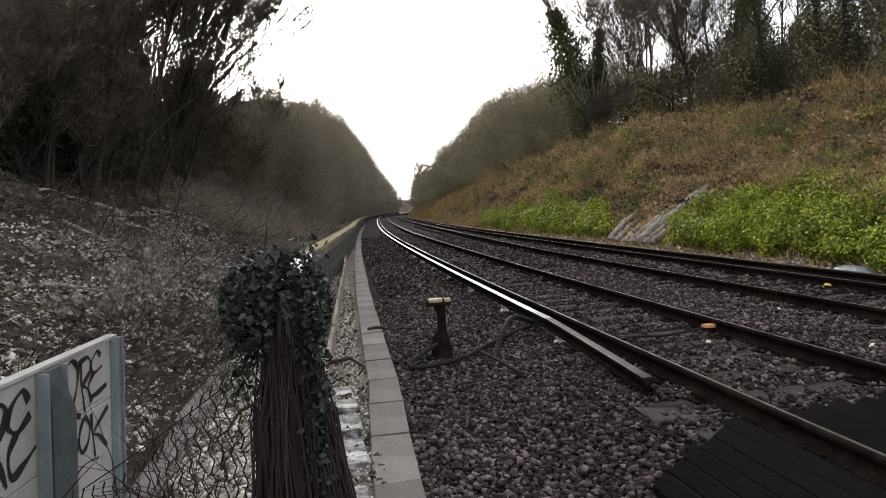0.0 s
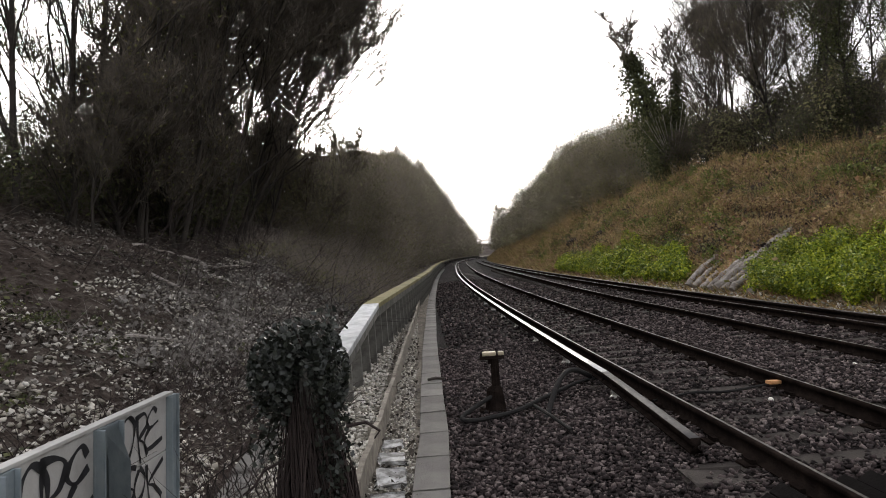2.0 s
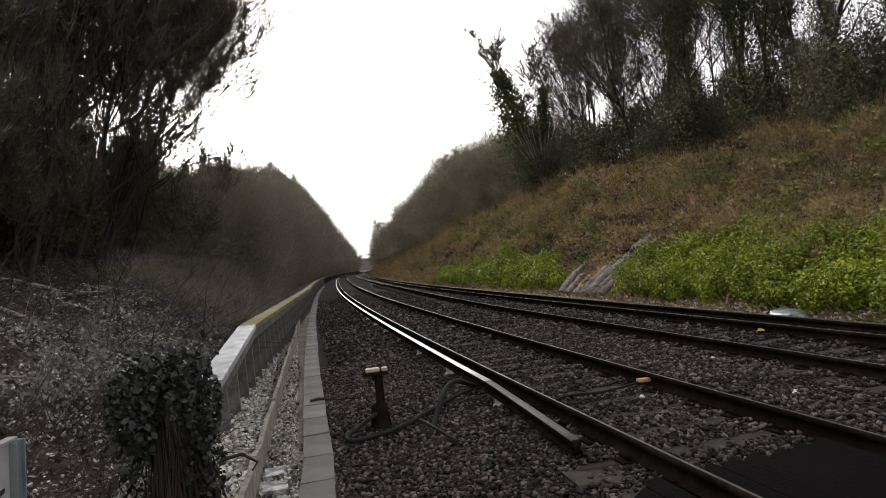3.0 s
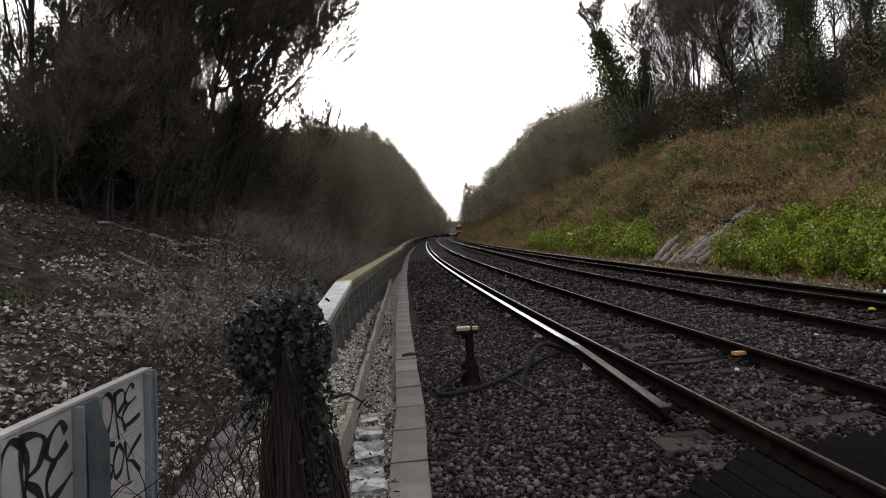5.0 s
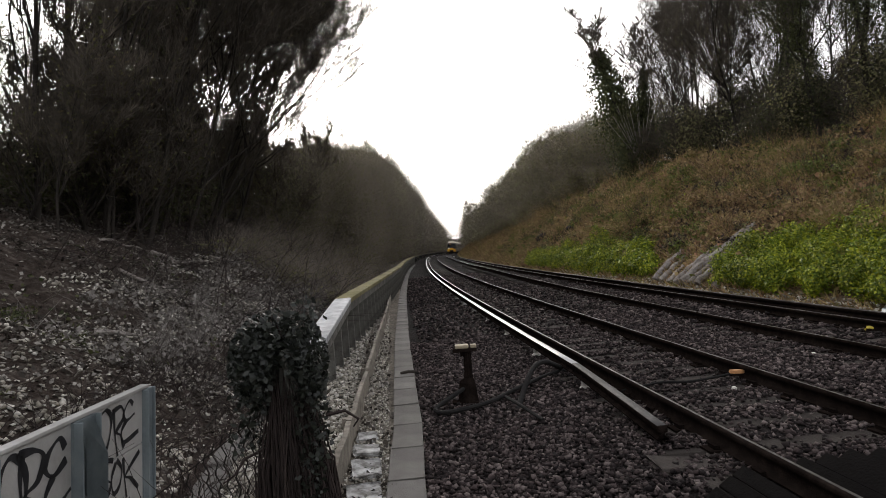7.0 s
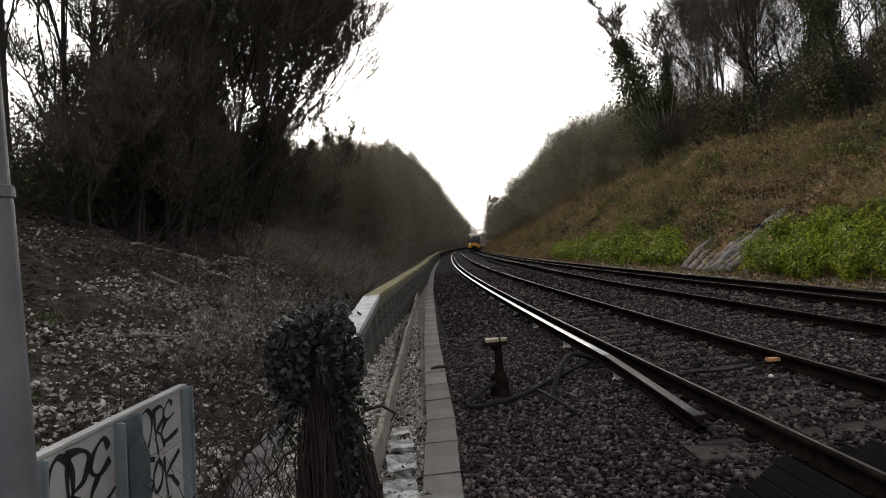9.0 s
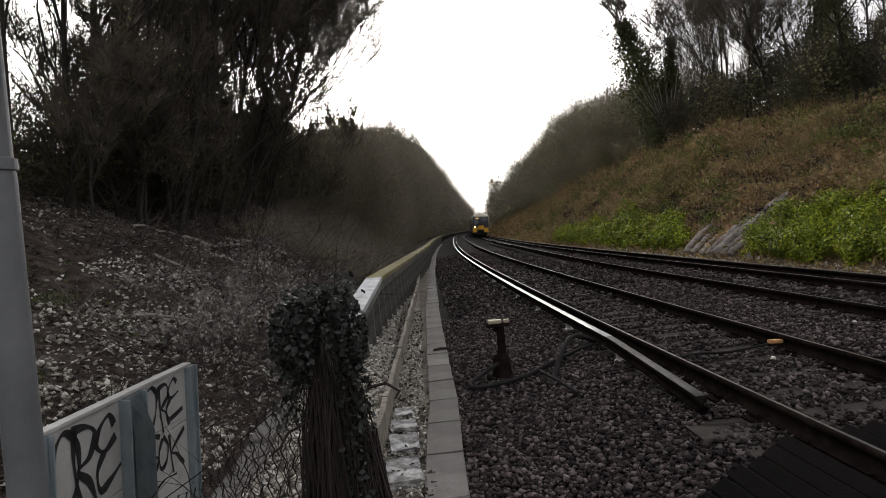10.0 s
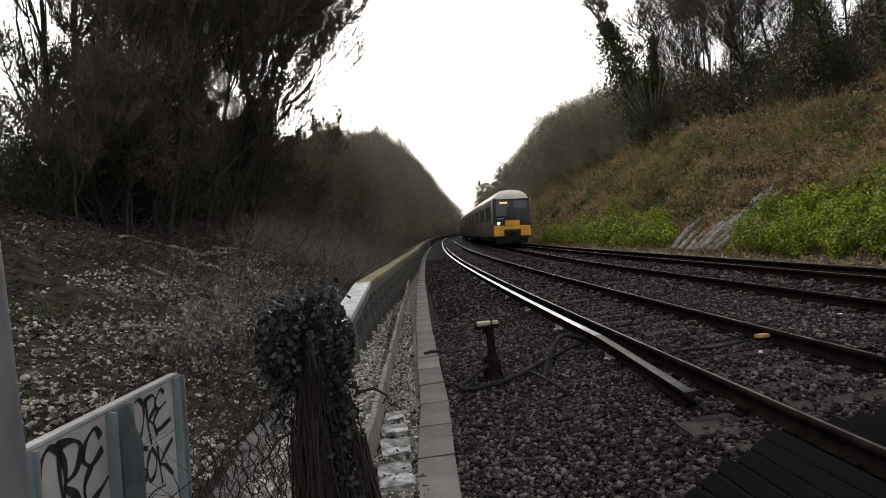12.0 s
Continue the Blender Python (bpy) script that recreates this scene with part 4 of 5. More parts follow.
def plant(k, s, o, turn=0.0, size=1.0, lean=0.0, group="trees of the cutting"):
    m = Matrix.Translation(place(s, o, float(height(s, o)) - 0.05)) @ pose(0, 0, 0, 0, lean + 3, 0) @ pose(0, 0, 0, 0, 0, turn)
    m = m @ Matrix.Diagonal((size, size, size, 1))
    if k not in used:
        used.add(k)
        PROTO[k].matrix_basis = m
        ob = PROTO[k]
    else:
        ob = copy_thing(PROTO[k], Matrix())
        ob.matrix_basis = m
    return tagged(ob, group=group)


def lerp(*table):
    return lambda s: np.interp(s, [a for a, _ in table], [b for _, b in table])


def bushes(name, label, plan, leaf, material, twigs=0.4, cover=1.0, twigm=None, category="thicket"):
    """A mass of bushes: lumpy domes of small leaves with twigs standing out. plan rows: s, o, height, radius."""
    s, o, H, R = np.array(plan, float).T
    g, lf = height(s, o), leaf(s)
    x, y = on(s, o)
    i = np.repeat(np.arange(len(s)), np.maximum(24, cover * 2 * R * H / (0.24 * lf ** 2)).astype(int))
    n = len(i)
    d = rng.normal(size=(n, 3))
    d /= np.linalg.norm(d, axis=1)[:, None]
    ph = rng.uniform(0, 6.28, (len(s), 3))[i]
    lump = 1 + 0.17 * np.sin(4 * d[:, 0] + 3 * d[:, 2] + ph[:, 0]) + 0.13 * np.sin(7 * d[:, 1] - 5 * d[:, 2] + ph[:, 1]) + 0.08 * np.sin(11 * d[:, 2] + 9 * d[:, 0] + ph[:, 2])
    f = lump * (1 - 0.45 * rng.random(n) ** 1.6)
    c = np.stack([x[i] + R[i] * d[:, 0] * f, y[i] + R[i] * d[:, 1] * f, g[i] + H[i] * (0.45 + 0.5 * d[:, 2] * f)], 1)
    ok = c[:, 2] > g[i] - 0.3 * H[i] * (d[:, 2] < 0) - 0.1
    c, d, i = c[ok], d[ok], i[ok]
    n = len(i)
    v, fc = kites(c, lf[i] * rng.uniform(0.5, 1.3, n), 0.15, d * 0.8 + np.array([0, 0, 0.25]), 0.55)
    if twigs:
        m = int(n * twigs)
        j = rng.integers(0, n, m)
        t = d[j] * 0.7 + rng.normal(size=(m, 3)) * 0.4 + np.array([0, 0, 0.55])
        t /= np.linalg.norm(t, axis=1)[:, None]
        w = np.cross(t, rng.normal(size=(m, 3)))
        w *= (lf[i[j]] * rng.uniform(0.03, 0.07, m) / (np.linalg.norm(w, axis=1) + 1e-9))[:, None]
        b = c[j] - t * lf[i[j]][:, None]
        tv = np.stack([b - w, b + w, b + t * (lf[i[j]] * rng.uniform(3, 13, m))[:, None]], 1).reshape(-1, 3)
        tagged(raw(name + "_twigs", tv, np.arange(3 * m).reshape(-1, 3), twigm or M_PALETWIG), "fine bare twigs standing out of the " + category, category, kind="stuff")
    return tagged(raw(name, v, fc, material), label, category, kind="stuff")


rt = random.Random(21)
# wooded bank on the wall's side: a close stand of stems, its outer limbs reaching over the line
for s, o, k, z, lean in [(15, -10.8, 1, 1.0, 2), (17, -10.2, 1, 1.05, 4), (19.5, -10.4, 4, 0.85, 3), (20, -12.6, 0, 1.1, 2), (14, -11.4, 1, 1.0, 3), (18, -11.6, 1, 1.0, 4),
                         (19.5, -9.8, 6, 0.95, 11), (20.5, -9.4, 6, 0.95, 16), (22.5, -9.4, 6, 0.8, 20), (24.5, -9.6, 6, 0.9, 15), (18, -9.6, 1, 0.95, 7), (25.5, -11, 1, 1.0, 8), (23, -10.6, 4, 0.85, 8), (21.5, -9.0, 6, 0.8, 22), (24, -9.0, 6, 0.72, 19), (23.5, -10.2, 0, 0.9, 7), (26, -10.2, 6, 0.7, 6)]:
    plant(k, s, o, rt.uniform(0, 360), z, lean)
for i in range(5):
    s = rt.uniform(24, 50)
    o = -rt.uniform(12.5, 20) - max(0, s - 21) * 0.24
    plant(rt.choice([0, 1, 2, 1]), s, o, rt.uniform(0, 360), rt.uniform(0.75, 1.05), rt.uniform(-4, 4))
for i in range(22):
    s = rt.uniform(14, 30)
    o = -rt.uniform(9.4, 11.0)
    plant(rt.choice([5, 7]), s, o, rt.uniform(0, 360), rt.uniform(0.6, 1.0), rt.uniform(-6, 8), "shrubs of the cutting")
for s, o, k, z in [(33, -7.8, 5, 0.9), (30, -8.2, 7, 0.9), (36, -8.6, 7, 1.0)]:
    plant(k, s, o, rt.uniform(0, 360), z, rt.uniform(0, 8), "shrubs of the cutting")
# trees along the top of the far bank
for s, o, k, z in [(13, 15.6, 4, 0.9), (15, 17.5, 0, 1.0), (17, 15.2, 3, 0.95), (20, 15.8, 4, 0.9), (22, 17, 2, 0.95), (23.5, 15.6, 3, 0.9), (11, 16, 3, 1.0), (25, 18.5, 0, 1.0), (30.5, 15.2, 4, 0.95), (32.5, 16.0, 4, 1.0), (26, 15.8, 4, 1.05), (36, 16.0, 0, 0.9), (28, 15.4, 3, 0.9), (24.5, 15.2, 4, 0.8), (40, 16.5, 0, 0.9), (44, 16.8, 0, 0.85), (47, 18.5, 2, 0.8), (38, 15.8, 6, 0.8), (45.5, 16.2, 6, 0.8)]:
    plant(k, s, o, rt.uniform(0, 360), z, rt.uniform(-4, 4))
for i in range(10):
    s = rt.uniform(14, 48)
    o = rt.uniform(15.8, 23)
    plant(rt.choice([0, 1, 6, 0, 3 if s < 32 else 6]), s, o, rt.uniform(0, 360), rt.uniform(0.7, 0.95), rt.uniform(-5, 5))
for i in range(18):
    s = rt.uniform(16, 56)
    o = rt.uniform(14.8, 18.5)
    plant(rt.choice([5, 7]), s, o, rt.uniform(0, 360), rt.uniform(0.45, 0.8), rt.uniform(-6, 6), "shrubs of the cutting")


def forked_ivy_tree():
    """A forked tree at the bank's edge: two leaders thick with ivy, bare tops, pale suckers fanning from its foot."""
    root = tagged(empty("ivy_tree"), "forked tree thick with dark ivy, bare twiggy top", "tree", "trees of the cutting")
    root.matrix_basis = Matrix.Translation(place(49, 14.5, float(height(49, 14.5)) - 0.1))
    A = [Vector(p) for p in ((0, 0, -0.2), (-0.3, 0, 2.2), (-0.9, 0.1, 4.8), (-1.6, 0.1, 7.4), (-2.1, 0.2, 9.7))]
    B = [Vector(p) for p in ((0.15, 0, -0.2), (0.5, 0.1, 2.5), (0.9, 0.2, 5.2), (1.3, 0.2, 8.0))]
    for L, r0 in ((A, 0.24), (B, 0.18)):
        part("trunk", tube(bmesh.new(), L, [r0 * (1 - 0.2 * k) for k in range(len(L))], 9), M_BARK, root)
    segs = []
    for base, seed, tall in ((A[3], 31, 4.6), (A[4], 32, 3.6), (B[2], 33, 5.6), (B[3], 34, 3.6), (A[2], 35, 4.5)):
        for p, q, ra, rb, lv in grow(seed, tall, 0.05, lean=(rt.uniform(-0.5, 0.4), 0), first=0.05, ascend=0.42, kids=(12, 6, 5, 3), wob=0.2):
            segs.append((p + base, q + base, max(0.022, ra), max(0.016, rb), lv))
    v, f = prisms([a for a in segs if a[4] < 4], 3)
    tagged(raw("crown", v, f, M_TWIG, root, "bare twiggy crown"), kind="stuff")
    c, dd = [], []
    for L, n, fat in ((A, 13000, 1.6), (B, 5500, 0.9)):
        P = np.array([p[:] for p in L])
        u = rng.random(n) * (len(L) - 1)
        k = u.astype(int)
        axis = P[k] + (P[k + 1] - P[k]) * (u - k)[:, None]
        a = rng.uniform(0, 2 * math.pi, n)
        h = u / (len(L) - 1)
        wide = fat * (0.45 + 0.75 * np.sin(np.clip(h * 1.15, 0, 1) * math.pi) ** 0.8) * (1 + 0.3 * np.sin(h * 17 + 2 * np.sin(a))) * (1 - 0.75 * rng.random(n) ** 1.5) * (0.75 + 0.5 * np.sin(a * 2 + h * 9) ** 2)
        d = np.stack([np.cos(a), np.sin(a), rng.normal(size=n) * 0.3], 1)
        c.append(axis + d * wide[:, None])
        dd.append(d)
    c, dd = np.concatenate(c), np.concatenate(dd)
    v, f = kites(c, rng.uniform(0.09, 0.2, len(c)), 0.1, dd + np.array([0, 0, 0.2]), 0.5)
    tagged(raw("ivy", v, f, M_IVYTREE, root, "dark ivy wrapping both leaders"), kind="stuff")
    r = random.Random(8)
    for k in range(16):
        a = (k - 9) / 9
        top = Vector((a * 2.0 + r.uniform(-0.2, 0.2), -1.3 + r.uniform(-0.2, 0.2), r.uniform(4.0, 6.0)))
        part("sucker", tube(bmesh.new(), [(0.2, -0.9, -0.1), (0.2 + a * 0.35, -1.0, 1.6), tuple(top)], [0.05, 0.04, 0.015], 5), M_DEADWOOD, root, "pale bare sucker stem")
    return root


forked_ivy_tree()

# woods and bushes of the wall's side
rw = random.Random(17)
plan = []
OUTER = lerp((29, 6.6), (36, 8.2), (54, 11.2), (90, 16.8), (130, 20.5), (187, 22.5), (232, 18.5), (282, 13.2), (310, 9.5))
INNER = lerp((29, 7.0), (47, 10.6), (66, 14.2), (91, 18.0), (139, 24.5), (176, 27), (224, 26), (265, 20), (312, 14))
s = 29.5
while s < 320:
    for o, top, lo in ((-6.4, OUTER, 0.74), (-9.2, INNER, 0.8)):
        R = float(np.interp(s, [29, 60, 120, 300], [1.5, 2.4, 4.2, 6.0])) * rw.uniform(0.85, 1.2)
        a, b = s + rw.uniform(-1, 1) * R * 0.4, o - rw.uniform(0, 1.6)
        plan.append((a, b, max(2.5, (float(top(a)) - float(height(a, b))) * rw.uniform(lo, 1.0)), R))
        if rw.random() < 0.6:
            plan.append((a + rw.uniform(-1, 1) * R, o + 0.9, (float(top(a)) - 2) * rw.uniform(0.3, 0.55), R * 0.8))
    s += float(np.interp(s, [29, 60, 120, 300], [2.0, 3.2, 7.0, 14.0]))
near = [p for p in plan if p[0] < 75]
bushes("bank_thicket", "brown-green bushes crowding the bank above the wall", near, lerp((29, 0.09), (75, 0.17)), M_THICK, 1.3, 0.42)
bushes("far_thicket", "brown-green woods on the wall's side of the curve, coloured pale for haze", [p for p in plan if p[0] >= 75], lerp((75, 0.21), (120, 0.32), (300, 0.75)), M_HAZEWOOD, 1.0, 0.55)
# dark evergreen growth among the stems
plan = []
for k in range(46):
    s = rw.uniform(9.5, 30)
    o = -float(np.interp(s, [9.5, 14, 20, 30], [11.6, 10.6, 10.0, 9.6])) - rw.uniform(0, 5)
    plan.append((s, o, rw.uniform(1.4, 3.4), rw.uniform(0.8, 1.7)))
bushes("undergrowth", "dark evergreen undergrowth beneath the bank trees", plan, lambda s: 0.05 + 0.001 * s, M_IVYTREE, 0.9, 0.3, M_TWIG)
plan = [(rw.uniform(9, 17), -rw.uniform(12.5, 17), rw.uniform(7, 10.5), rw.uniform(1.3, 2.2)) for k in range(6)]
bushes("evergreen_screen", "tall ragged evergreens with sky between their leaves", plan, lambda s: 0.075 + 0.0 * s, M_IVYTREE, 0.8, 0.05, M_TWIG)

# woods and bushes above the far bank
FRONT_O = lerp((50, 15.4), (60, 13.8), (80, 11.8), (110, 10.3), (150, 8.9), (460, 7.5))
RTOP = lerp((49, 12.4), (56, 13.8), (63, 14.8), (73, 15.7), (91, 16.4), (103, 15.6), (125, 12.8), (150, 11.0), (220, 11.5), (320, 13))
plan = []
s = 52.0
while s < 330:
    for row, lo in ((0, 0.72), (1, 0.85)):
        R = float(np.interp(s, [50, 80, 140, 300], [1.9, 2.8, 4.0, 6.0])) * rw.uniform(0.85, 1.2)
        a = s + rw.uniform(-1, 1) * R * 0.4
        b = float(FRONT_O(a)) + R * 0.8 + row * 2.6
        plan.append((a, b, max(2.5, (float(RTOP(a)) - float(height(a, b))) * rw.uniform(lo, 1.0)), R))
        if row == 0:
            plan.append((a + rw.uniform(-1, 1) * R, b - R * 0.5, rw.uniform(1.6, 3.6), R * 0.7))
    s += float(np.interp(s, [50, 80, 140, 300], [2.2, 4.0, 7.5, 14.0]))
plan += [(184, 9.6, 13.0, 2.4), (188, 9.8, 15.0, 1.6)]
bushes("bank_thicket", "olive bushes coming into leaf above the far bank", [p for p in plan if p[0] < 80], lerp((50, 0.13), (80, 0.2)), M_THICK, 1.0, 0.5)
bushes("far_thicket", "brown-green woods above the far bank, coloured pale for haze", [p for p in plan if p[0] >= 80], lerp((80, 0.22), (120, 0.33), (300, 0.75)), M_HAZEWOOD, 0.9, 0.6)
plan = []
for k in range(58):
    s = rw.uniform(11, 46)
    plan.append((s, rw.uniform(15.2, 18.5), rw.uniform(1.4, 4.2), rw.uniform(0.9, 1.8)))
bushes("bank_undergrowth", "dark undergrowth beneath the trees along the bank top", plan[:34], lambda s: 0.09 + 0.001 * s, M_IVYTREE, 0.8, 0.45, M_TWIG)
bushes("bank_undergrowth", "olive bushes in bud beneath the trees along the bank top", plan[34:], lambda s: 0.09 + 0.001 * s, M_THICK, 0.8, 0.4, M_TWIG)

# ---- green shrubs and rough growth on the far bank ----


def clumps(name, label, n, s0, s1, o0, top, leaf, per, material, rise=0.28):
    s = rng.uniform(s0, s1, n)
    o = o0 + (top(s) - o0) * rng.random(n) ** 0.9
    if name in ("bank_herbs", "bank_bramble"):
        keep = wave(s, o, 0.5) * (1 if name == "bank_herbs" else -1) > 0.12
        s, o = s[keep], o[keep]
        n = len(s)
    x, y = on(s, o)
    c = np.stack([x, y, height(s, o) + rng.uniform(0.02, rise, n) * (0.55 + 0.7 * wave(s, o, 2.3))], 1)
    c = np.repeat(c, per, 0) + rng.normal(size=(n * per, 3)) * np.array([0.13, 0.13, 0.10])
    v, f = kites(c, rng.uniform(0.6, 1.3, n * per) * leaf, 0.15, np.array([-0.25, -0.25, 0.6]), 0.7)
    return tagged(raw(name, v, f, material), label, "shrubs", kind="stuff")


rg = random.Random(5)
GREEN_TOP = lerp((6, 9.0), (14, 9.0), (18, 9.2), (20.5, 8.3), (26, 6.9), (29, 8.2), (38, 8.7), (44, 8.0), (52, 7.2))
for s0, s1, n, lf, label in ((6.5, 20.8, 400, 0.062, "bright green leafy growth along the foot of the bank"), (26.0, 52, 360, 0.09, "bright green leafy growth beyond the grey logs")):
    plan = []
    for k in range(n):
        a = rg.uniform(s0, s1)
        R = rg.uniform(0.18, 0.44)
        o = rg.uniform(6.55, max(6.8, float(GREEN_TOP(a)) - 0.2))
        plan.append((a, o, R * rg.uniform(1.3, 2.7), R))
    bushes("green_shrubs", label, plan, lambda s: lf + 0 * s, M_GREEN, 0.0, 1.7, category="shrubs")
plan = []
for k in range(680):
    a = 7 + 75 * rg.random() ** 1.4
    R = rg.uniform(0.25, 0.75)
    plan.append((a, rg.uniform(7.4, 14.8), R * rg.uniform(0.7, 1.3), R))
bushes("bank_mounds", "mounds of dead bracken and grass on the slope", plan[:330], lambda s: 0.07 + 0.0016 * s, M_GRASS, 0.9, 0.9, M_GRASS, "bracken")
bushes("bank_mounds", "low dark bramble mounds on the slope", plan[330:410], lambda s: 0.07 + 0.0016 * s, M_THICK, 0.8, 0.8, M_STEM, "bramble")
bushes("bank_mounds", "tufts of fresh green growth on the slope", plan[410:], lambda s: 0.06 + 0.0016 * s, M_BUDGREEN, 0.3, 0.8, M_STEM, "herbs")
clumps("bank_herbs", "scattered low green herbs on the rough bank", 1300, 8, 90, 7.5, lerp((8, 15), (90, 12)), 0.10, 12, M_GREEN, 0.15)

P, s, o = ground_pts(90000, 5, 190, 6.3, 15.4, 0.0, 1.7)
hgt = rng.uniform(0.10, 0.34, len(P)) * (1 + s / 70)
dirn = rng.normal(size=(len(P), 3)) * 0.5 + np.array([-0.45, 0, 0.6])
dirn /= np.linalg.norm(dirn, axis=1)[:, None]
wid = np.cross(dirn, rng.normal(size=(len(P), 3)))
wid /= np.linalg.norm(wid, axis=1)[:, None]
wid *= (0.012 + 0.0006 * s)[:, None]
v = np.stack([P - wid, P + wid, P + dirn * hgt[:, None]], 1).reshape(-1, 3)
tagged(raw("rough_grass", v, np.arange(len(v)).reshape(-1, 3), M_GRASS), "rough brown and green grass covering the bank", "grass", kind="stuff")
clumps("bank_bramble", "dark tangled bramble on the slope", 1300, 8, 70, 8.0, lerp((9, 15), (70, 14.5)), 0.12, 18, M_STEM, 0.45)
clumps("bank_tussocks", "tussocks of dead grass and bramble on the slope", 1100, 7, 80, 7.0, lerp((7, 15), (80, 14)), 0.15, 18, M_GRASS, 0.42)
P, s, o = ground_pts(16000, 5, 80, 6.6, 15.4, 0.06, 1.2)
v, f = kites(P + rng.normal(size=P.shape) * 0.05, rng.uniform(0.08, 0.2, len(P)) * (1 + s / 90), 0.2, np.array([-0.3, -0.2, 0.5]), 0.8)
tagged(raw("dead_bracken", v, f, M_GRASS), "dead brown bracken on the bank", "bracken", kind="stuff")

# ---- litter, twigs and brambles on the near bank ----
plan = []
for k in range(150):
    a, R = rg.uniform(8, 21), rg.uniform(0.15, 0.5)
    plan.append((a, rg.uniform(-8.0, -5.3), R * rg.uniform(0.5, 0.9), R))
bushes("dry_herbage", "pale dead herbage and seed heads on the litter bank", plan, lambda s: 0.045 + 0.002 * s, M_DRY, 0.5, 0.35, M_DRY, "herbage")
plan = []
for k in range(170):
    a = rg.uniform(19, 50)
    R = rg.uniform(0.4, 1.0)
    plan.append((a, rg.uniform(-8.6, -4.8), R * rg.uniform(0.6, 1.2), R))
bushes("bramble_slope", "brown tangle of bramble and dead stalks above the wall", plan, lambda s: 0.05 + 0.0012 * s, M_THICK, 2.2, 0.2, M_PALETWIG, "bramble")
plan = [(rg.uniform(2.5, 9), rg.uniform(-9, -6.4), 0.1, rg.uniform(0.2, 0.5)) for k in range(24)]
bushes("moss_patches", "flat patches of green moss among the stones", plan, lambda s: 0.03 + 0 * s, M_IVYTREE, 0.0, 0.4, category="moss")
P, s, o = ground_pts(44000, 1.5, 30, -11.5, -5.1, 0.015, 1.3)
keep = wave(s, o, 0.8) + wave(s, o, 2.1) * 0.6 + rng.normal(size=len(s)) * 0.4 > -0.45
P = P[keep]
v, f = kites(P, rng.uniform(0.02, 0.085, len(P)), 0.25, np.array([0, 0, 1.2]), 0.7)
tagged(raw("leaf_litter", v, f, M_LEAFLIT), "grey-brown dead leaves covering the bank", "leaf litter", kind="stuff")
P, s, o = ground_pts(6000, 1.5, 22, -8.0, -5.1, 0.006, 1.2)
keep = wave(s, o, 0.6) + 0.7 * wave(s, o, 1.7) + rng.normal(size=len(s)) * 0.25 > 0.3
v, f = stones(P[keep], rng.uniform(0.012, 0.045, keep.sum()))
tagged(raw("chalk_rubble", v, f, M_CHALK), "pale chalk stones among the leaves", "stones", kind="stuff")
P, s, o = ground_pts(2000, 1.5, 9, -7.6, -5.05, 0.008, 1.0)
v, f = stones(P, rng.uniform(0.015, 0.045, len(P)))
tagged(raw("chalk_rubble", v, f, M_CHALK), "pale chalk lumps at the foot of the bank", "stones", kind="stuff")
P, s, o = ground_pts(5000, 5, 19, -8.6, -5.2, 0.02, 1.0)
keep = wave(s, o, 1.1) + 0.8 * wave(s, o, 2.6) + rng.normal(size=len(s)) * 0.2 > 0.1
v, f = stones(P[keep], rng.uniform(0.02, 0.06, keep.sum()))
tagged(raw("chalk_rubble", v, f, M_CHALK), "scattered pale chalk lumps on the slope", "stones", kind="stuff")
P, s, o = ground_pts(3500, 2, 26, -9.5, -5.2, 0.03, 1.1)
keep = wave(s, o, 0.7) + 0.5 * wave(s, o, 1.9) > 0.15
v, f = kites(P[keep], rng.uniform(0.04, 0.09, keep.sum()), 0.2, np.array([0, 0, 0.8]), 0.7)
tagged(raw("ground_ivy", v, f, M_IVYTREE), "low ivy creeping over the bank", "ivy", kind="stuff")


def sticks(name, label, n, s0, s1, o0, o1, ln, rad, lift, material):
    P, s, o = ground_pts(n, s0, s1, o0, o1, 0.0, 1.1)
    segs = []
    for p in P:
        a = rng.uniform(0, 2 * math.pi)
        d = Vector((math.cos(a), math.sin(a), abs(rng.normal()) * lift))
        L = rng.uniform(*ln)
        a0 = Vector(p)
        for k in range(3):
            b0 = a0 + d * L / 3
            segs.append((a0, b0, rad * (1 - k * 0.28), rad * (1 - (k + 1) * 0.28), 0))
            a0 = b0
            d = d + Vector((rng.normal() * 0.25, rng.normal() * 0.25, -0.45 * lift + 0.03))
    v, f = prisms(segs, 4)
    return tagged(raw(name, v, f, material), label, "twigs", kind="stuff")


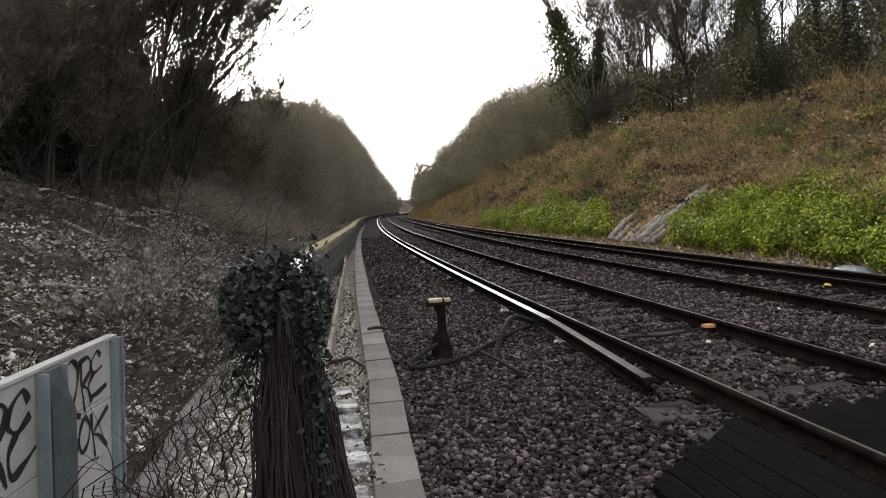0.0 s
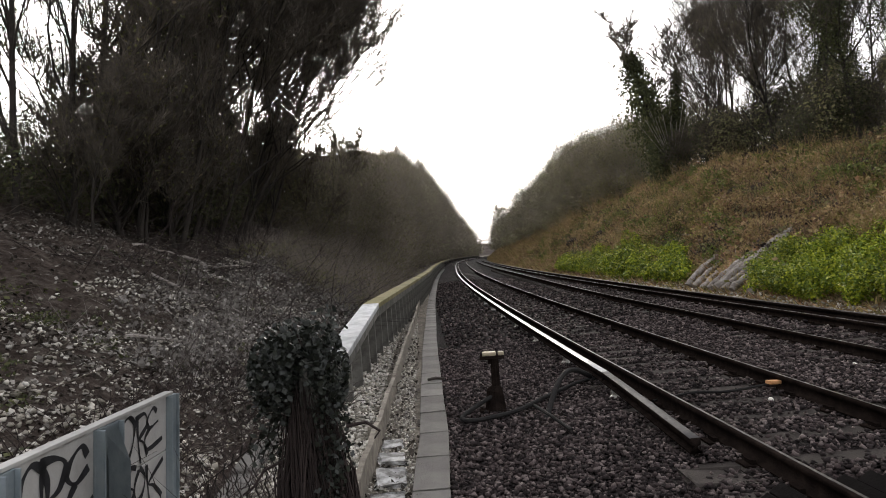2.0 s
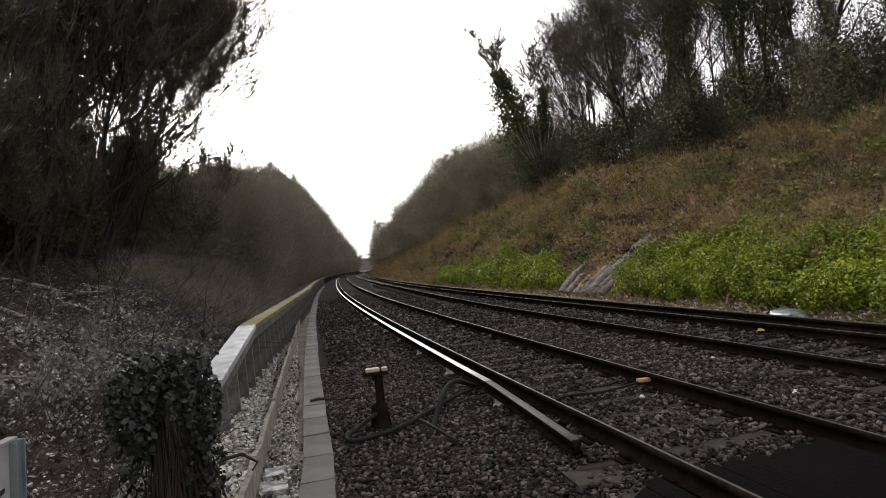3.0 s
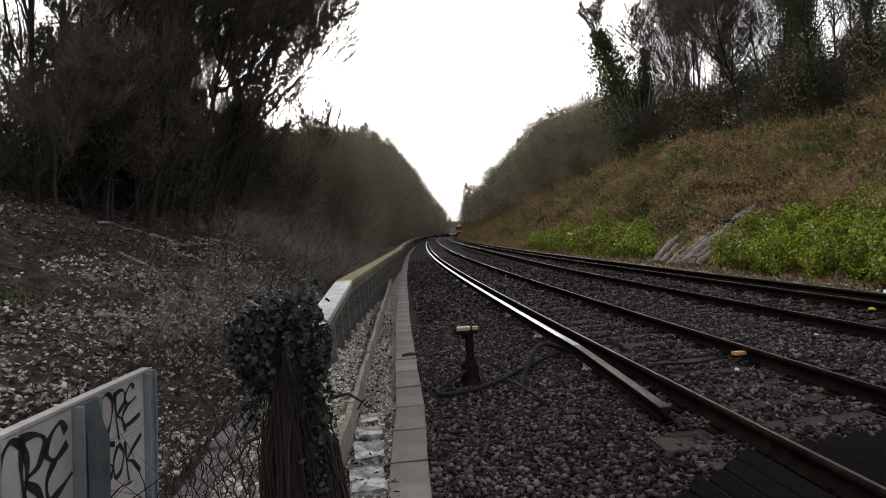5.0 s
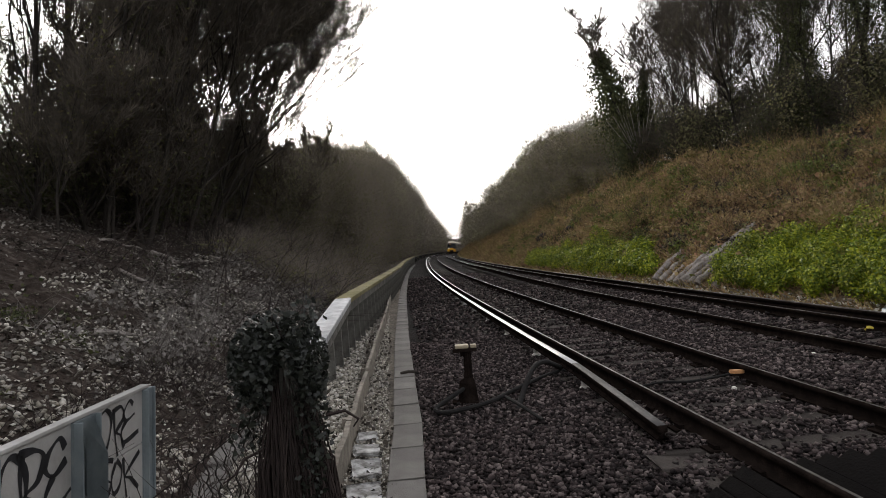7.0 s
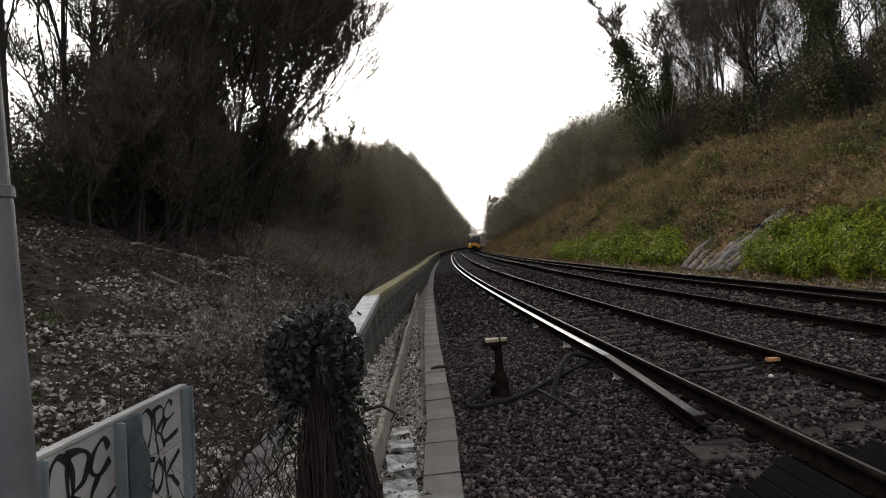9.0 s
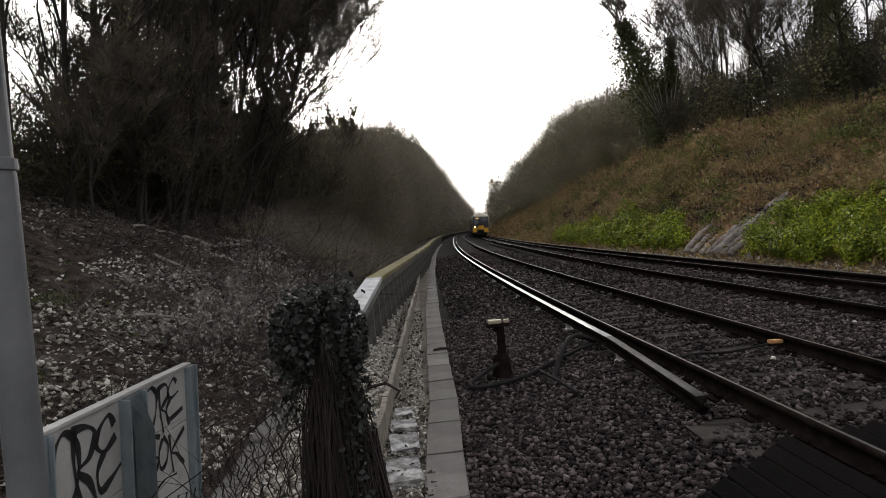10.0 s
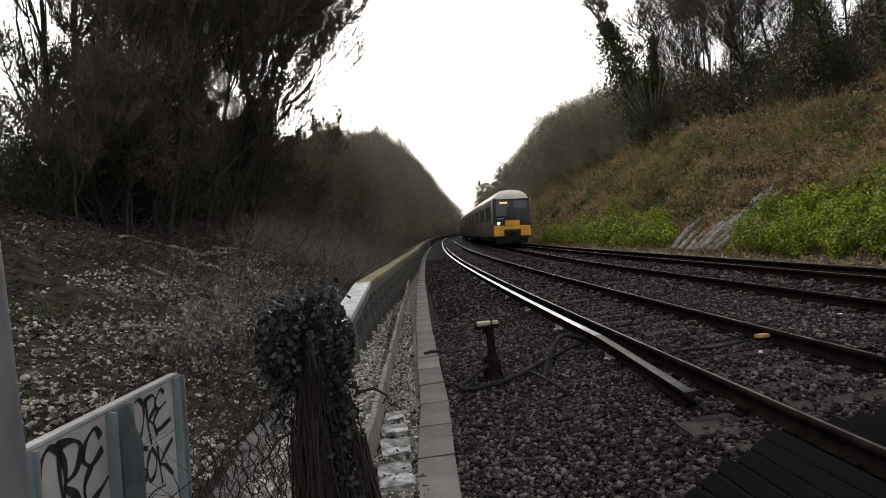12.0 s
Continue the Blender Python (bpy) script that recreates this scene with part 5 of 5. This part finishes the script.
sticks("fallen_twigs", "fallen dead twigs scattered over the leaf litter", 900, 3, 32, -12, -5.3, (0.3, 1.3), 0.008, 0.25, M_TWIG)
sticks("brambles", "arching brown bramble stems at the foot of the bank", 1500, 3.6, 10, -6.3, -4.4, (0.25, 0.7), 0.004, 0.9, M_STEM)
sticks("bank_brambles", "brown bramble stems above the wall", 1500, 11, 40, -9.5, -4.9, (0.6, 1.8), 0.008, 0.8, M_STEM)
sticks("bank_twigs", "pale dead stalks on the grassy bank", 500, 8, 60, 7.5, 15, (0.3, 1.2), 0.010, 0.4, M_DEADWOOD)
for k, (s0, o0, L, turn, rad) in enumerate([(13, -8.4, 1.6, 20, 0.035), (16, -8.8, 2.2, 70, 0.04), (22, -7.6, 1.4, 40, 0.06), (9, -7.2, 1.1, 60, 0.03), (14.5, -9.3, 2.6, 85, 0.03), (18.5, -8.2, 1.8, 55, 0.03)]):
    bm = bmesh.new()
    r = random.Random(k)
    d = Vector((math.cos(radians(turn)), math.sin(radians(turn)), 0))
    pts = []
    for e0 in range(6):
        u = e0 / 5 * L
        s1, o1 = s0 + d.y * u, o0 + d.x * u
        pts.append(place(s1, o1, float(height(s1, o1)) + rad + 0.04 + r.uniform(0, 0.03)))
    tube(bm, pts, [rad * (1 - 0.1 * e0) for e0 in range(6)], 7)
    tagged(part("fallen_branch", bm, M_DEADWOOD), "bleached fallen branch on the leaf litter", "branch", "fallen branches")

# ---- odd things on the ground ----
def lump(name, s0, o0, size, material, label, category, lift=0.0, seed=0, group=""):
    bm = bmesh.new()
    bmesh.ops.create_icosphere(bm, subdivisions=2, radius=1.0)
    r = random.Random(seed)
    for v0 in bm.verts:
        k = r.uniform(0.82, 1.15)
        v0.co = Vector((v0.co.x * size[0] * k, v0.co.y * size[1] * k, v0.co.z * size[2] * k))
    ob = part(name, bm, material)
    ob.matrix_basis = Matrix.Translation(place(s0, o0, float(height(s0, o0)) + lift)) @ pose(0, 0, 0, 0, 0, heading(s0) + 20 * seed)
    return tagged(ob, label, category, group)


lump("white_stone", 6.6, 1.75, (0.05, 0.04, 0.03), M_CHALK, "single white stone on the dark ballast", "stone", 0.03, 1, "white stones")
lump("white_stone", 7.4, 0.35, (0.035, 0.03, 0.025), M_CHALK, "small white stone between the sleepers", "stone", 0.03, 2, "white stones")
lump("white_stone", 8.9, 2.3, (0.04, 0.035, 0.025), M_CHALK, "white stone between the tracks", "stone", 0.03, 3, "white stones")
lump("blue_sheet", 12.3, 6.35, (0.5, 0.3, 0.13), M_GALV, "crumpled blue-grey sheet at the foot of the bank", "sheet", 0.05, 4)
# Added lumps; their dark colour stands in for the shade of a hollow.
for k, (s0, o0, w) in enumerate([(57, 9.0, 0.8), (50, 9.6, 0.5), (43, 11.5, 0.5), (33, 12.2, 0.45), (27, 11.8, 0.4)]):
    lump("dark_stump", s0, o0, (w * 0.8, w, w * 0.7), M_BARK, "dark lump sunk in the grassy bank, added as a hollow", "stump", 0.0, 5 + k, "stumps on the bank")

# ---- ballast and cess stones ----


def bed(name, label, n, s0, s1, o0, o1, size, material, power=1.0, sink=0.0, clear=True):
    P, s, o = ground_pts(n, s0, s1, o0, o1, 0.0, power)
    sz = rng.uniform(*size, n)
    P[:, 2] += sz * 0.35 - sink + rng.uniform(-0.3, 0.6, n) * sz
    keep = np.ones(n, bool)
    if clear:
        for mid in (0.0, 3.5):
            onit = (np.abs(o - mid) < 1.27) & (np.abs(((s + 4.7 + 0.34) % 0.68) - 0.34) < 0.13)
            keep &= ~(onit & (rng.random(n) > 0.1))
            keep &= ~(np.abs(np.abs(o - mid) - 0.7525) < 0.06)
    keep &= ~((o > -2.0) & (o < 0.65) & (s < np.minimum(4.12 + 0.79 * (o + 2.0), 4.85)))
    if o0 < -3.2 and clear:
        keep &= o > np.interp(s, [a for a, _ in LID], [b + 0.15 for _, b in LID])
    v, f = stones(P[keep], sz[keep])
    return tagged(raw(name, v, f, material), label, "ballast", kind="stuff")


bed("ballast_stones", "dark angular ballast stones beside the near rail", 34000, 2.2, 14, -3.5, -0.8, (0.018, 0.042), M_STONE, 1.15)
bed("ballast_stones", "dark angular ballast stones between the near rails", 12000, 3.5, 14, -0.8, 0.8, (0.02, 0.044), M_STONE, 1.1)
bed("ballast_stones", "brown-grey ballast stones between the tracks", 22000, 4, 17, 0.7, 3.0, (0.022, 0.046), M_STONE, 1.1)
bed("ballast_stones", "brown-grey ballast stones round the far track", 13000, 6, 22, 3.0, 6.0, (0.03, 0.055), M_STONE, 1.1)
bed("ballast_stones", "ballast stones further along the line", 18000, 13, 48, -2.9, 5.9, (0.04, 0.07), M_STONE, 1.3)
bed("cess_stones", "pale loose stones behind the edging board", 14000, 3.5, 18, -5.0, -3.98, (0.02, 0.05), M_CHALK, 1.3, clear=False)
bed("cess_gravel_stones", "mixed gravel between the edging and the trough lids", 6500, 2.5, 20, -3.93, -3.55, (0.010, 0.026), M_CHALK, 1.3, clear=False)
bed("verge_stones", "pale stones at the foot of the far bank", 2500, 6, 40, 5.9, 6.6, (0.03, 0.07), M_CHALK, 1.2, clear=False)
P, s, o = ground_pts(2600, 2.5, 16, -5.0, -3.5, 0.03, 1.2)
v, f = kites(P, rng.uniform(0.03, 0.075, len(P)), 0.25, np.array([0, 0, 1.0]), 0.8)
tagged(raw("fallen_leaves", v, f, M_LEAFLIT), "dead leaves lying along the edging", "leaf litter", kind="stuff")

# ---- train ----
SEC = [(-1.32, 0.62), (-1.39, 0.95), (-1.41, 1.5), (-1.40, 2.3), (-1.36, 2.9), (-1.29, 3.2), (-1.1, 3.48), (-0.75, 3.68), (0, 3.77), (0.75, 3.68), (1.1, 3.48), (1.29, 3.2), (1.36, 2.9), (1.40, 2.3), (1.41, 1.5), (1.39, 0.95), (1.32, 0.62)]
LEN = 19.6


def shell(sec, y0, y1, nose=0.0):
    bm = bmesh.new()
    rings = []
    for y, k in ((y0, 1.0), (y1 - 0.3, 1.0), (y1, 1.0 - nose)):
        rings.append([bm.verts.new((x * k, y, z if z < 3.3 else z - (1 - k) * 3)) for x, z in sec])
    m = len(sec)
    for P, Q in zip(rings, rings[1:]):
        for j in range(m):
            bm.faces.new((P[j], P[(j + 1) % m], Q[(j + 1) % m], Q[j]))
    bm.faces.new(rings[0][::-1])
    bm.faces.new(rings[-1])
    return bm


def carriage(cab):
    """A carriage 19.6 m long; its front looks along -y. Origin on the rail top, in its middle."""
    root = tagged(empty("train_carriage"), "leading carriage with yellow and black cab front, one headlight lit" if cab else "dark-windowed suburban carriage with a cream roof", "train carriage", "carriages of the train")
    h = LEN / 2
    part("body", shell([p for p in SEC if p[1] <= 3.2], -h + 0.02, h), M_TSIDE, root)
    part("roof", shell([p for p in SEC if p[1] >= 3.2], -h + (0.85 if cab else 0.02), h), M_TROOF, root, "cream rounded roof")
    part("underframe", boxes(((-1.2, -h + 3.6, 0.35), (1.2, h - 3.6, 0.75)), ((-1.05, -h + 0.6, 0.5), (1.05, h - 0.6, 0.8))), M_TUNDER, root)
    for y in (-h + 2.9, h - 2.9):
        bog = part("bogie", boxes(((-1.1, y - 1.6, 0.4), (-0.95, y + 1.6, 0.7)), ((0.95, y - 1.6, 0.4), (1.1, y + 1.6, 0.7)), ((-0.95, y - 0.4, 0.4), (0.95, y + 0.4, 0.6)), bevel=0.03), M_TUNDER, root)
        for dy in (-1.1, 1.1):
            for x in (-0.75, 0.75):
                bm = bmesh.new()
                tube(bm, [(x - 0.06, y + dy, 0.42), (x + 0.06, y + dy, 0.42)], 0.42, 20)
                part("wheel", bm, M_RUST, bog)
    for sx in (-1, 1):
        for k in range(8):
            y = -h + 2.3 + k * 2.06
            door = k in (2, 5)
            x = 1.412 * sx
            if door:
                part("door", box(bmesh.new(), (x - 0.03, y - 0.65, 1.05), (x + 0.012 * sx + 0.0, y + 0.65, 3.0), bevel=0.01), M_TDOOR, root, "sliding passenger door")
                for d in (-0.33, 0.33):
                    part("door_window", box(bmesh.new(), (x - 0.02, y + d - 0.22, 1.75), (x + 0.02 * sx, y + d + 0.22, 2.75), bevel=0.008), M_TGLASS, root)
            else:
                part("window", box(bmesh.new(), (x - 0.03, y - 0.78, 1.75), (x + 0.014 * sx, y + 0.78, 2.7), bevel=0.01), M_TGLASS, root)
    if cab:
        f = -h
        bm = bmesh.new()
        ring = [bm.verts.new((x * 0.985, f - 0.04 - (0.10 if z < 1.6 else 0.0), z)) for x, z in SEC if 1.35 <= z <= 3.2]
        bm.faces.new(ring)
        bmesh.ops.solidify(bm, geom=bm.faces[:], thickness=-0.09)
        part("cab_front", bm, M_TBLACK, root, "black cab front")
        bm = bmesh.new()
        arch = [p for p in SEC if p[1] >= 3.2]
        rings = []
        for dy, k, w in ((0.85, 1.0, 1.0), (0.55, 0.97, 1.0), (0.3, 0.86, 0.99), (0.1, 0.66, 0.98), (-0.03, 0.36, 0.97), (-0.06, 0.05, 0.965)):
            rings.append([bm.verts.new((x * w, f + dy, 3.12 + (z - 3.12) * k)) for x, z in arch])
        for P, Q in zip(rings, rings[1:]):
            for q in range(len(arch) - 1):
                bm.faces.new((P[q], P[q + 1], Q[q + 1], Q[q]))
        bm.faces.new(rings[-1])
        for fc in bm.faces:
            fc.smooth = True
        part("roof_front", bm, M_TROOF, root, "cream rounded roof dome")
        for sx in (-1, 1):
            part("cab_pillar", box(bmesh.new(), (sx * 1.37, f + 0.12, 1.5), (sx * 1.425, f + 0.32, 3.12), bevel=0.01), M_TROOF, root, "cream edge strip of the cab")
        part("front_skirt", boxes(((-1.15, f + 0.05, 0.18), (1.15, f + 0.4, 0.72)), bevel=0.04), M_TUNDER, root, "dark skirt under the cab")
        part("windscreen", box(bmesh.new(), (-1.18, f - 0.075, 1.95), (-0.12, f - 0.05, 3.0), bevel=0.02), M_TGLASS, root)
        part("windscreen", box(bmesh.new(), (0.12, f - 0.075, 1.75), (1.18, f - 0.05, 3.0), bevel=0.02), M_TGLASS, root)
        part("yellow_panel", box(bmesh.new(), (-0.5, f - 0.19, 1.38), (0.55, f - 0.12, 1.72), bevel=0.02), M_TYELLOW, root)
        part("yellow_panel", box(bmesh.new(), (-1.34, f - 0.2, 1.12), (1.34, f - 0.1, 1.36), bevel=0.03), M_TYELLOW, root)
        for sx in (-1, 1):
            part("yellow_corner", box(bmesh.new(), (sx * 0.62, f - 0.2, 0.68), (sx * 1.36, f - 0.06, 1.14), bevel=0.04), M_TYELLOW, root)
            part("headlight", box(bmesh.new(), (sx * 0.98 - 0.08, f - 0.18, 1.45), (sx * 0.98 + 0.08, f - 0.13, 1.59), bevel=0.03), M_HEAD if sx < 0 else M_TAIL, root, "lit white headlight" if sx < 0 else "red marker light")
        part("destination_display", box(bmesh.new(), (-0.85, f - 0.085, 2.82), (-0.32, f - 0.076, 2.93)), M_DEST, root, "lit orange destination display")
        part("coupler", boxes(((-0.55, f - 0.25, 0.3), (0.5, f - 0.05, 1.0)), ((-0.2, f - 0.55, 0.75), (0.2, f - 0.2, 1.0)), bevel=0.03), M_TUNDER, root, "dark coupler")
        part("number_bar", box(bmesh.new(), (-1.1, f - 0.165, 1.80), (-0.62, f - 0.1, 1.87)), M_PANEL, root)
    return root


CARS = [carriage(True), carriage(False)]
for ob in CARS:
    ob.scale = (0.96, 1.0, 1.07)
for k in range(2):
    CARS.append(copy_thing(CARS[1], Matrix()))
SPEED, FRONT = 33.0, 47.4


def motions():
    """The train comes along the far track at a steady speed."""
    for k, ob in enumerate(CARS):
        rows = []
        for t in np.arange(0, 12.01, 0.5):
            s = FRONT + SPEED * (12.0 - float(t)) + LEN / 2 + k * (LEN + 0.5)
            rows.append((float(t), Matrix.Translation(place(s, 3.5, float(cant(s, 3.5)))) @ pose(0, 0, 0, 0, 0, heading(s)) @ pose(0, 0, 0, 0, lean_of(s, 3.5), 0)))
        walk(ob, rows)


motions()
